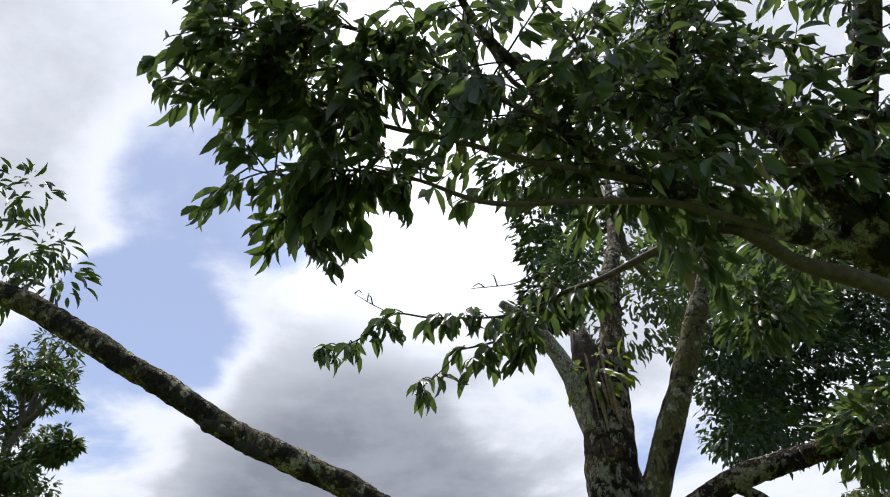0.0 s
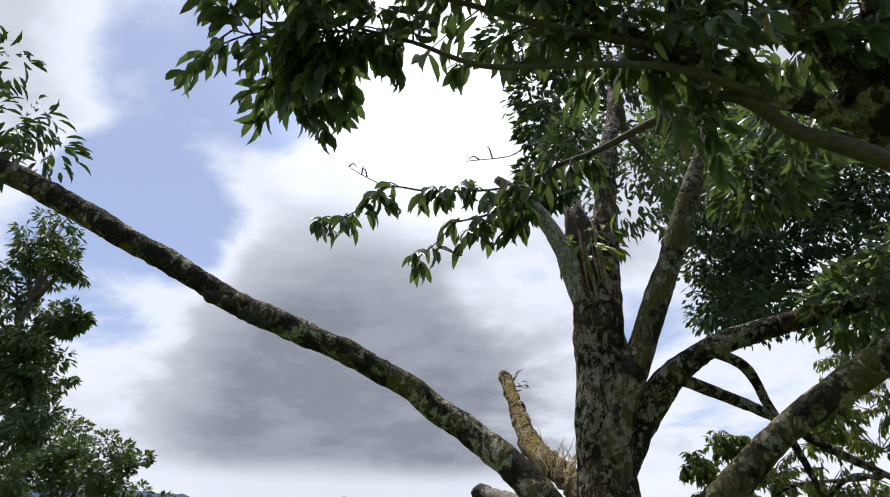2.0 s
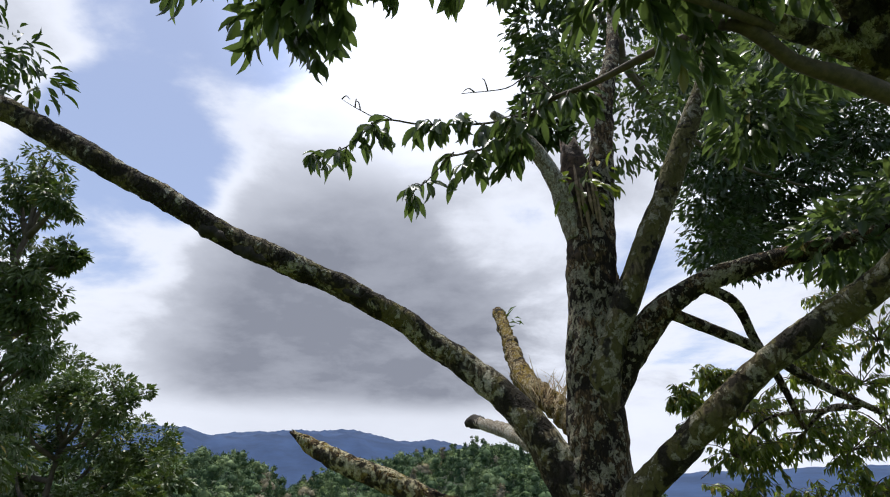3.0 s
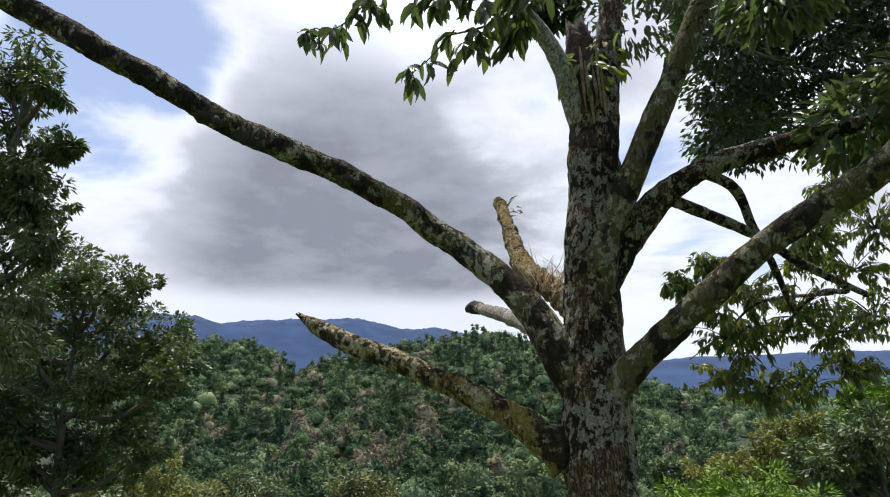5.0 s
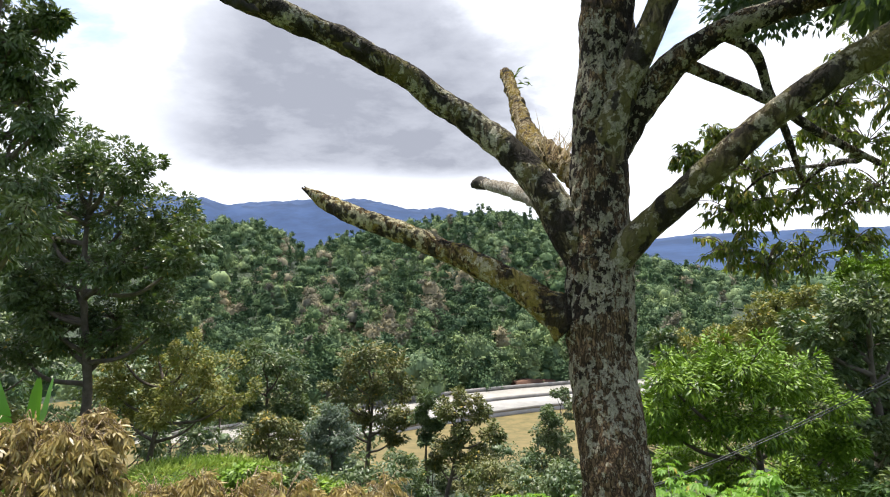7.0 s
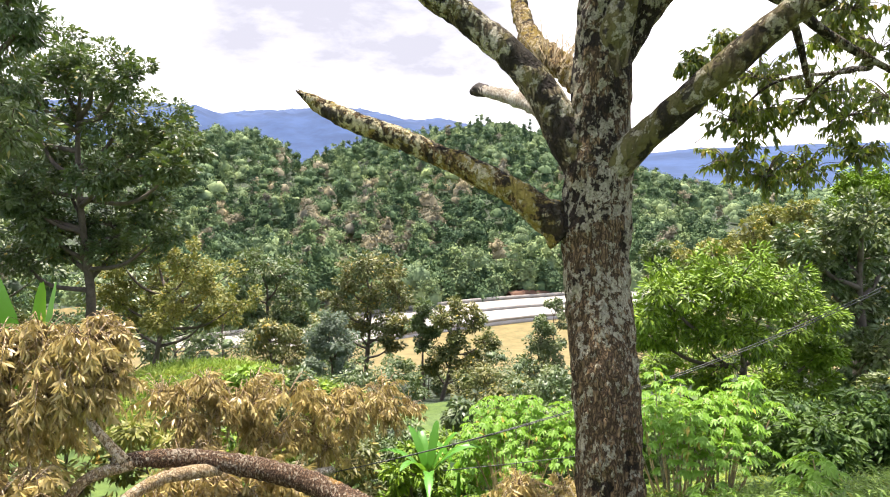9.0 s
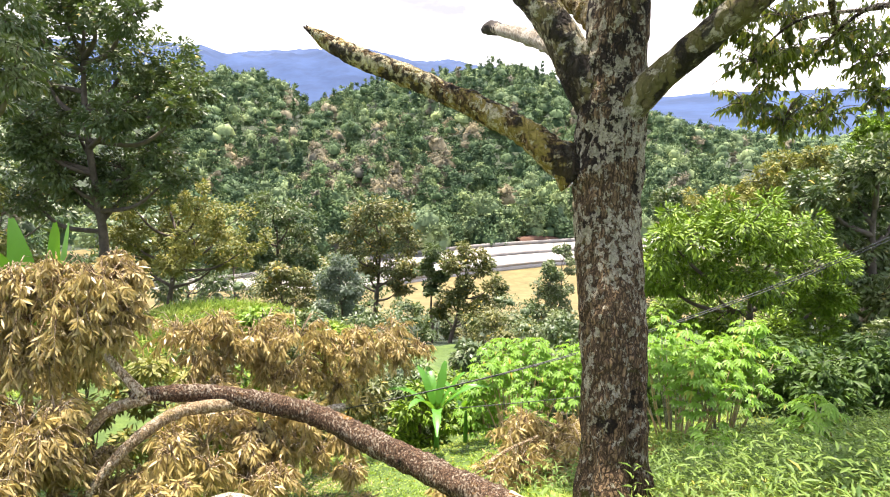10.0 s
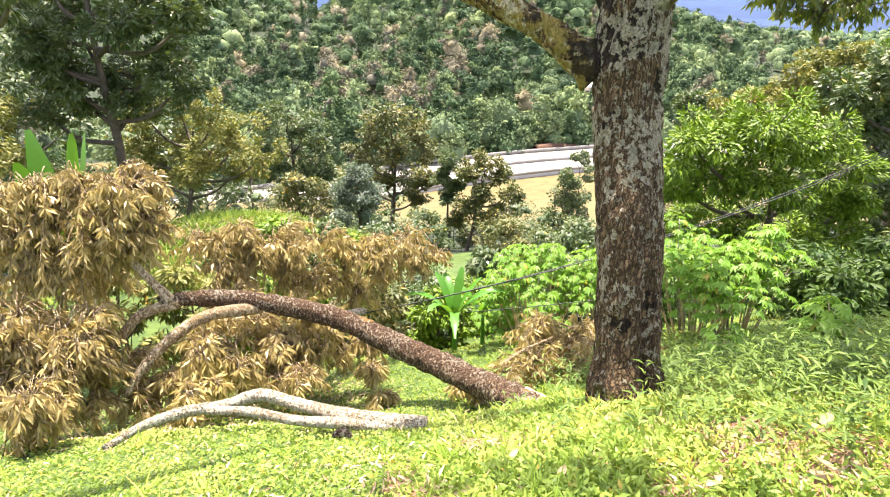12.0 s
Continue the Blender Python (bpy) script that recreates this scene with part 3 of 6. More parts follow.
limb("branch", tree, local(offset([(1.66, 3.6, 2.98), (1.82, 3.6, 2.9), (1.91, 3.65, 2.83), (2.0, 3.72, 2.67), (2.15, 3.8, 2.43), (2.3, 3.9, 2.15)], [0.036, 0.034, 0.03, 0.028, 0.022, 0.015])), BARK, 10, 0.03, 0.12, 0.1, 8.0)
limb("limb", tree, local(offset([(0.95, 3.76, 1.5), (1.06, 3.68, 1.65), (1.21, 3.58, 1.84), (1.375, 3.45, 2.02), (1.52, 3.33, 2.17), (1.68, 3.2, 2.34), (1.84, 3.07, 2.48), (2.02, 2.93, 2.6), (2.2, 2.76, 2.74), (2.3, 2.5, 2.95), (2.27, 2.2, 3.1), (2.1, 2.05, 3.2), (1.8, 1.92, 3.24)],
     [0.12, 0.10, 0.088, 0.082, 0.078, 0.076, 0.075, 0.075, 0.075, 0.078, 0.08, 0.078, 0.075])), BARK_KHAKI, 20, 0.03, 0.09, 0.16, 9.0, 0, "thick mossy limb with pale patches")
limb("broken_limb", tree, local(offset([(0.80, 3.79, 1.26), (0.68, 3.81, 1.36), (0.52, 3.83, 1.47), (0.25, 3.90, 1.62), (-0.04, 3.98, 1.75), (-0.33, 4.05, 1.87), (-0.59, 4.12, 1.96), (-0.74, 4.17, 2.04), (-0.86, 4.19, 2.11), (-0.92, 4.20, 2.15)],
     [0.14, 0.11, 0.09, 0.076, 0.07, 0.068, 0.066, 0.055, 0.032, 0.012])), BARK_DEAD, 18, 0.025, 0.2, 0.3, 10.0, 0.03, "broken dead limb with a splintered tip")
limb("broken_limb", tree, local(offset([(0.95, 3.9, 2.12), (0.87, 4.1, 2.25), (0.81, 4.4, 2.4), (0.77, 5.2, 2.68), (0.8, 6.2, 3.17), (0.8, 7.3, 3.89)], [0.10, 0.085, 0.08, 0.08, 0.075, 0.065])), BARK_STUB, 18, 0.025, 0.5, 0.35, 11.0, 0.1, "yellowish dead stub grown with small plants")
limb("broken_limb", tree, local(offset([(0.85, 3.88, 1.9), (0.79, 4.8, 2.11), (0.73, 6.2, 2.36), (0.5, 7.4, 2.59)], [0.08, 0.075, 0.075, 0.06])), BARK_PALE, 12, 0.04, 0.16, 0.2, 12.0, 0.08, "short pale stub with a blackened end")
limb("limb", tree, local(offset([(0.92, 3.8, 1.6), (0.74, 3.84, 1.95), (0.6, 3.92, 2.19), (0.42, 4.0, 2.39), (0.24, 4.06, 2.55), (0.0, 4.08, 2.72), (-0.18, 4.03, 2.85), (-0.41, 3.95, 2.96), (-0.63, 3.9, 3.07), (-0.85, 3.85, 3.15), (-1.05, 3.75, 3.21),
     (-1.25, 3.68, 3.28), (-1.44, 3.6, 3.37), (-1.63, 3.52, 3.47), (-1.84, 3.45, 3.57), (-2.05, 3.37, 3.67), (-2.3, 3.28, 3.79), (-2.59, 3.2, 3.93), (-2.76, 3.1, 3.97), (-3.0, 3.0, 4.02), (-3.6, 2.8, 4.1)],
     [0.13, 0.105, 0.09, 0.082, 0.078, 0.078, 0.078, 0.075, 0.075, 0.075, 0.07, 0.06])), BARK_LIMB, 18, 0.03, 0.13, 0.16, 13.0, 0, "long leaning limb with dark knots and moss")

def knot(at, size, seed):
    along = np.array((0.9, 0.15, -0.42))
    c = np.array(at)
    v, f = tube(local([(*(c + along * s * size), size * q) for s, q in ((-2.2, 0.25), (-1.1, 0.8), (0, 1.0), (0.9, 0.75), (1.8, 0.9), (2.8, 0.25))]), 12, 0.012, 0.6, 0.6, seed)
    part("knot", mesh_of("knot", v, f, KNOT, True), tree, "black swollen knot")


for i, (at, size) in enumerate([((-1.42, 3.58, 3.315), 0.045), ((-1.2, 3.66, 3.215), 0.05), ((-0.55, 3.86, 3.0), 0.03), ((-0.40, 3.92, 2.93), 0.03), ((0.0, 4.05, 2.665), 0.03), ((-1.75, 3.47, 3.5), 0.03)]):
    knot(at, size, 60.0 + i)

# overhead boughs that spread from the thick limb
UPPER = [
    ([(1.85, 1.95, 3.22), (1.61, 1.87, 3.33), (1.21, 1.72, 3.33), (0.97, 1.62, 3.35), (0.64, 1.52, 3.41), (0.44, 1.42, 3.49), (0.28, 1.3, 3.68), (0.14, 1.24, 3.85), (0.0, 1.15, 4.1)], [0.055, 0.04, 0.03, 0.02, 0.012]),
    ([(1.21, 1.72, 3.3), (0.81, 1.52, 3.24), (0.49, 1.44, 3.18), (0.15, 1.41, 3.14), (-0.08, 1.4, 3.23), (-0.28, 1.42, 3.32)], [0.018, 0.012, 0.008, 0.004]),
    ([(0.75, 1.56, 3.39), (0.41, 1.41, 3.3), (0.22, 1.4, 3.35), (0.03, 1.4, 3.43), (-0.25, 1.38, 3.5), (-0.6, 1.36, 3.69), (-0.88, 1.31, 3.87)], [0.016, 0.011, 0.008, 0.004]),
    ([(1.8, 1.93, 3.24), (1.47, 1.7, 3.64), (1.33, 1.58, 3.84), (1.19, 1.52, 4.1), (1.0, 1.35, 4.5)], [0.06, 0.05, 0.045, 0.035]),
    ([(1.85, 1.93, 3.22), (1.71, 1.77, 3.51), (1.72, 1.59, 3.83), (1.75, 1.39, 4.09), (1.77, 1.1, 4.5)], [0.065, 0.06, 0.055, 0.045]),
    ([(1.81, 1.9, 3.1), (1.5, 1.8, 3.14), (1.3, 1.77, 3.19), (1.07, 1.71, 3.3), (0.94, 1.95, 3.42), (0.71, 2.22, 3.44), (0.54, 2.38, 3.46), (0.4, 2.51, 3.39), (0.27, 2.61, 3.35), (0.05, 2.70, 3.34)], [0.04, 0.03, 0.02, 0.013, 0.008, 0.004]),
    ([(0.54, 2.38, 3.46), (0.4, 2.48, 3.44), (0.22, 2.56, 3.45), (-0.07, 2.61, 3.48), (-0.27, 2.63, 3.51), (-0.45, 2.73, 3.42), (-0.62, 2.78, 3.37)], [0.007, 0.003]),
    ([(0.44, 1.42, 3.49), (0.03, 1.31, 3.69), (-0.28, 1.24, 3.84), (-0.55, 1.23, 3.9), (-0.88, 1.3, 3.92)], [0.012, 0.008, 0.004]),
    ([(-0.08, 1.4, 3.23), (-0.32, 1.43, 3.31), (-0.59, 1.54, 3.4), (-0.75, 1.6, 3.5)], [0.005, 0.003]),
    ([(-0.24, 1.42, 3.3), (-0.45, 1.64, 3.35), (-0.56, 1.86, 3.37)], [0.005, 0.003]),
    ([(0.03, 1.4, 3.43), (-0.17, 1.28, 3.58), (-0.38, 1.28, 3.68), (-0.68, 1.38, 3.74), (-0.95, 1.45, 3.78)], [0.008, 0.003]),
    ([(1.21, 1.72, 3.33), (1.02, 1.56, 3.61), (0.93, 1.48, 3.86), (0.91, 1.26, 4.13)], [0.022, 0.018, 0.012]),
    ([(0.97, 1.62, 3.35), (0.8, 1.5, 3.62), (0.32, 1.45, 3.78), (0.17, 1.40, 4.02), (-0.01, 1.35, 4.24)], [0.016, 0.012, 0.009, 0.004]),
    ([(1.02, 1.56, 3.61), (0.66, 1.50, 4.01), (0.53, 1.45, 4.23), (0.38, 1.40, 4.53)], [0.016, 0.012, 0.008, 0.004]),
    ([(1.47, 1.7, 3.64), (1.22, 1.70, 4.17), (1.08, 1.65, 4.52), (0.96, 1.60, 4.87)], [0.02, 0.014, 0.009, 0.004]),
    ([(0.1, 2.66, 3.35), (-0.03, 2.75, 3.24), (-0.12, 2.77, 3.17)], [0.004, 0.002]),
    ([(0.27, 2.61, 3.35), (0.18, 2.68, 3.27), (0.12, 2.72, 3.2)], [0.004, 0.002]),
    ([(0.45, 2.47, 3.42), (0.42, 2.58, 3.3), (0.4, 2.62, 3.24)], [0.004, 0.002]),
    ([(-0.27, 2.63, 3.51), (-0.4, 2.6, 3.57), (-0.47, 2.6, 3.62)], [0.003, 0.001]),
    ([(0.58, 2.36, 3.48), (0.45, 2.37, 3.59), (0.34, 2.41, 3.55), (0.13, 2.44, 3.54)], [0.004, 0.002]),
]
def spray_of(rng, line, count, spread, start, twigs, droop=0.8):
    """Side twigs along a bough with leaves hanging in two rows. Returns places, directions and twig tubes."""
    c = curve(line, 0.03)[:, :3]
    at, way, wood = [], [], []
    for _ in range(twigs):
        s = c[rng.integers(int(len(c) * start), len(c))]
        d = unit(rng.normal(0, 1, 3) * (1, 1, 0.55) + (-0.25, -0.1, -0.05))
        ln = spread * rng.uniform(0.5, 1.2)
        q = np.array([s, s + d * ln * 0.5 + (0, 0, 0.02), s + d * ln + (0, 0, -0.10 * ln)])
        wood.append(tube([(*q[0], 0.004), (*q[1], 0.003), (*q[2], 0.0015)], 5, 0.08))
        k = max(3, int(count / twigs))
        u = rng.uniform(0.15, 1.0, k)[:, None]
        at.append(q[0] * (1 - u) ** 2 + 2 * q[1] * u * (1 - u) + q[2] * u ** 2)
        side = np.cross(d, (0, 0, 1)) * np.where(np.arange(k) % 2, 1, -1)[:, None]
        way.append(unit(side * 0.5 + d * 0.45 + (0, 0, -droop) + rng.normal(0, 0.25, (k, 3))))
    return np.concatenate(at), np.concatenate(way), wood


def foliage(name, parent, at, way, length, width, mat, shape, seed, label="", origin=None, face=None):
    rng = np.random.default_rng(seed)
    o = np.array(origin if origin is not None else (0, 0, 0))
    n = len(at)
    v, f = leaves(at - o, way, length * rng.uniform(0.6, 1.15, n), width * rng.uniform(0.75, 1.15, n), shape, rng, face)
    return part(name, mesh_of(name, v, f, mat, True), parent, label, kind="stuff")


rng = np.random.default_rng(11)
# leaves, length of side twigs, their number and where they begin, for each bough
SPRAYS = [(760, 0.55, 44, 0.4), (50, 0.12, 8, 0.8), (360, 0.28, 34, 0.62), (560, 0.45, 30, 0.2), (480, 0.5, 26, 0.2), (120, 0.15, 20, 0.66), (120, 0.1, 22, 0.25), (380, 0.28, 36, 0.25), (260, 0.22, 26, 0.3), (180, 0.18, 16, 0.3), (340, 0.23, 34, 0.3), (520, 0.4, 32, 0.2), (210, 0.3, 20, 0.25), (210, 0.3, 20, 0.25), (200, 0.32, 20, 0.2), (22, 0.07, 5, 0.4), (22, 0.07, 5, 0.4), (24, 0.07, 5, 0.4), (0, 0.1, 3, 0.3), (0, 0.1, 3, 0.2)]
leaf_mesh = mesh_of("leaf", *leaves(np.zeros((1, 3)), [(1, 0, 0)], 1.0, 0.34, LEAF_FINE, np.random.default_rng(0), [(0, 0, 1)], 0.0), LEAF, True)
for i, (line, (count, spread, twigs, start)) in enumerate(zip(UPPER, SPRAYS)):
    pieces = [tube(local(offset(*line)), 10, 0.03, 0.08, 0.08, 20.0 + i)]
    at, way, wood = spray_of(rng, line[0], int(count * 1.25), spread, start, twigs)
    v, f = join(pieces + [(v - np.array(BASE), f) for v, f in wood])
    bough = part("bough", mesh_of("bough", v, f, BARK_LIMB if i in (0, 3, 4, 11) else TWIG, True), tree)
    if i in (5, 6, 15, 16, 17):
        # the lone spray in the open: every leaf by itself
        for p, d in zip(at, way):
            x = Vector(d).normalized()
            y = Vector((rng.normal(0, 0.5), rng.normal(0, 0.5), 1.0)).cross(x).normalized()
            ob = part("leaf", leaf_mesh, bough)
            s = 0.125 * rng.uniform(0.65, 1.15)
            ob.matrix_local = Matrix.Translation(Vector(p) - BASE) @ Matrix((x, y, x.cross(y))).transposed().to_4x4() @ Matrix.Diagonal((s, s * rng.uniform(0.8, 1.1), s, 1))
    elif count:
        foliage("foliage", bough, at, way, 0.125, 0.039, LEAF, LEAF_FINE, 30 + i, "glossy dark green drooping leaves", BASE)


def clump_foliage(rng, centres, radii, per, flat=0.7):
    """Leaves on the outer part of round clumps, hanging outwards."""
    at, way = [], []
    for c, r in zip(centres, radii):
        d = ball(rng, per)
        d[:, 2] = d[:, 2] * flat + 0.05
        at.append(np.array(c) + d * r * rng.uniform(0.45, 1.0, (per, 1)) ** 0.6)
        way.append(unit(d + (0, 0, -0.55) + rng.normal(0, 0.35, (per, 3))))
    return np.concatenate(at), np.concatenate(way)


def hanging(rng, clumps, twigs, per, arch=0.12, sag=0.9):
    """Withered sprays: twigs spread from the middle of each clump, leaves hang from them."""
    at, way, wood = [], [], []
    for c, r0 in clumps:
        for _ in range(twigs):
            d = ball(rng, 1)[0] * (1, 1, 0.7) + (0, 0, 0.18)
            c0 = np.array(c) - (0, 0, 0.1 * r0)
            tip = c0 + d * r0 * rng.uniform(0.7, 1.15)
            mid = (c0 + tip) / 2 + (0, 0, arch * r0)
            tip = tip - (0, 0, (arch - 0.12) * 0.9 * r0)
            wood.append(tube([(*c0, 0.007), (*mid, 0.005), (*tip, 0.002)], 3, 0.2))
            u = rng.uniform(0.2, 1.0, per)[:, None]
            at.append(c0 * (1 - u) ** 2 + 2 * mid * u * (1 - u) + tip * u ** 2)
            side = np.cross(d, (0, 0, 1)) * np.where(np.arange(per) % 2, 1, -1)[:, None]
            way.append(unit(side * 0.4 + d * 0.35 + (0, 0, -sag) + rng.normal(0, 0.32, (per, 3))))
    return np.concatenate(at), np.concatenate(way), wood


# the high crown leans back over the slope
limb("limb", tree, local(offset([(1.68, 4.45, 6.0), (2.0, 5.8, 7.6), (2.8, 7.8, 8.8), (4.2, 9.6, 9.0), (6.6, 10.5, 8.6)], [0.05, 0.05, 0.045, 0.035, 0.02])), BARK_FAR, 10, 0.08, 0.1, 0.1, 14.0)
limb("limb", tree, local(offset([(1.62, 4.3, 5.5), (2.2, 5.6, 6.2), (3.6, 7.6, 6.8), (5.2, 9.0, 7.0), (7.0, 9.8, 7.0)], [0.05, 0.045, 0.04, 0.03, 0.02])), BARK_FAR, 10, 0.08, 0.1, 0.1, 15.0)
r = np.random.default_rng(77)
HIGH = []
for k in range(150):
    u = r.uniform(0.4, 1) if k % 24 else r.uniform(0.08, 0.16)
    low = 6.5 - 1.75 * float(smoothstep(0.1, 0.45, u))
    s = r.uniform(1.25, 1.6) if k % 24 else 1.0
    HIGH.append((((0.9 + 6.4 * u + r.normal(0, 0.2)) * s, 7.6 * s, 1.8 + (low - 1.8 + r.uniform(0, 1) ** 1.2 * (4.2 if u > 0.4 else 2.4)) * s), r.uniform(0.4, 0.8) if k % 24 else 0.3))
HIGH += [((0.97, 6.21, 8.37), 0.45), ((1.44, 6.88, 8.08), 0.40), ((1.40, 6.62, 9.48), 0.54), ((1.74, 6.13, 7.94), 0.39), ((1.67, 6.23, 6.98), 0.52), ((2.46, 6.57, 9.43), 0.41), ((2.54, 6.42, 8.00), 0.53), ((1.89, 6.41, 9.95), 0.52), ((3.19, 7.06, 11.46), 0.53), ((3.28, 6.37, 9.20), 0.42), ((4.22, 6.32, 11.28), 0.49), ((4.78, 6.97, 10.67), 0.55), ((3.67, 6.28, 12.15), 0.58), ((2.79, 6.47, 12.44), 0.53), ((5.10, 6.03, 11.20), 0.40), ((3.55, 6.14, 9.91), 0.57)]
at, way = clump_foliage(r, [c for c, _ in HIGH], [q for _, q in HIGH], 260, 0.7)
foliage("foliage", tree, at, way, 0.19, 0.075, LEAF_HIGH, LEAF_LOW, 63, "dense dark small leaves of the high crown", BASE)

# leaves of the middle and upper limbs
CROWN = [((1.88, 5.3, 5.2), 0.55), ((2.27, 4.7, 5.3), 0.6), ((2.4, 3.2, 3.1), 0.3), ((2.75, 3.0, 3.25), 0.36), ((2.2, 2.9, 4.2), 0.4), ((2.5, 6.9, 7.5), 0.95), ((1.6, 6.9, 8.0), 0.7), ((2.2, 6.7, 9.0), 0.8), ((3.4, 6.7, 8.3), 0.8), ((4.3, 6.5, 7.2), 0.75), ((2.8, 4.6, 6.2), 0.6), ((1.5, 5.4, 5.9), 0.45), ((1.9, 3.0, 3.8), 0.28), ((3.2, 6.2, 6.4), 0.6)]
at, way = clump_foliage(rng, [c for c, _ in CROWN], [r for _, r in CROWN], 330)
foliage("foliage", tree, at, way, 0.135, 0.045, LEAF, LEAF_FINE, 60, "green drooping leaves", BASE)
limb("branch", tree, local(offset([(2.6, 3.85, 2.33), (3.0, 4.4, 2.35), (3.3, 5.2, 2.45), (3.5, 6.0, 2.3), (3.7, 6.6, 2.0)], [0.024, 0.022, 0.018, 0.012, 0.006])), BARK, 8, 0.05, 0.1, 0.1, 16.0)
limb("branch", tree, local(offset([(3.1, 4.7, 2.38), (2.9, 5.4, 2.4), (2.9, 6.1, 2.2), (2.8, 6.8, 1.95)], [0.016, 0.013, 0.01, 0.005])), BARK, 8, 0.05, 0.1, 0.1, 17.0)
LOWER = [((4.47, 6.40, 3.81), 0.49), ((4.49, 6.00, 3.29), 0.49), ((4.40, 6.30, 2.90), 0.49), ((3.76, 5.80, 3.14), 0.41), ((3.68, 6.20, 2.94), 0.41), ((4.71, 6.50, 2.44), 0.49), ((4.06, 6.20, 2.23), 0.46), ((3.56, 6.00, 2.38), 0.43), ((3.30, 6.20, 2.18), 0.43), ((2.85, 6.00, 2.16), 0.39), ((2.66, 6.20, 2.46), 0.29), ((2.42, 6.00, 2.66), 0.20), ((2.96, 6.30, 1.78), 0.36), ((3.29, 6.20, 1.62), 0.39), ((3.81, 6.40, 1.67), 0.41), ((2.84, 6.20, 2.88), 0.21), ((3.01, 5.90, 2.54), 0.36), ((4.24, 6.30, 1.84), 0.31)]
at, way, wood = hanging(rng, LOWER, 24, 20)
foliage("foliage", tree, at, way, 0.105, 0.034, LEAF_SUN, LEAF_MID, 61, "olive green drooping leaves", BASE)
v, f = join(wood)
part("twig_growth", mesh_of("twig_growth", v - np.array(BASE), f, TWIG), tree, "thin dark twigs", kind="stuff")
at, way = clump_foliage(rng, [(1.1, 3.78, 3.82), (1.0, 3.72, 3.7)], [0.2, 0.16], 30)
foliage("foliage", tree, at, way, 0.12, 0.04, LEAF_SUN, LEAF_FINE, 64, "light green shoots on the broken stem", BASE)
at, way = clump_foliage(rng, [(-2.6, 3.25, 4.2), (-2.75, 3.2, 4.42), (-3.0, 3.15, 4.35), (-3.1, 3.2, 4.95), (-3.3, 3.1, 4.8), (-2.95, 3.2, 4.1)], [0.22, 0.2, 0.3, 0.22, 0.3, 0.22], 60)
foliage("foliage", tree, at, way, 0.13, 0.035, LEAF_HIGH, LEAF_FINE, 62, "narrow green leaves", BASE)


# ---- other trees ----
_lat, _lon = np.meshgrid(np.linspace(0.2, 2.3, 5), np.linspace(0, 2 * np.pi, 9, endpoint=False), indexing="ij")
DOME = np.stack([np.sin(_lat) * np.cos(_lon), np.sin(_lat) * np.sin(_lon), np.cos(_lat)], -1).reshape(-1, 3)
DOME_FACES = np.array([t for i in range(4) for j in range(9) for t in ((i * 9 + j, i * 9 + 9 + j, i * 9 + (j + 1) % 9), (i * 9 + (j + 1) % 9, i * 9 + 9 + j, i * 9 + 9 + (j + 1) % 9))] + [(0, j, j + 1) for j in range(1, 8)])


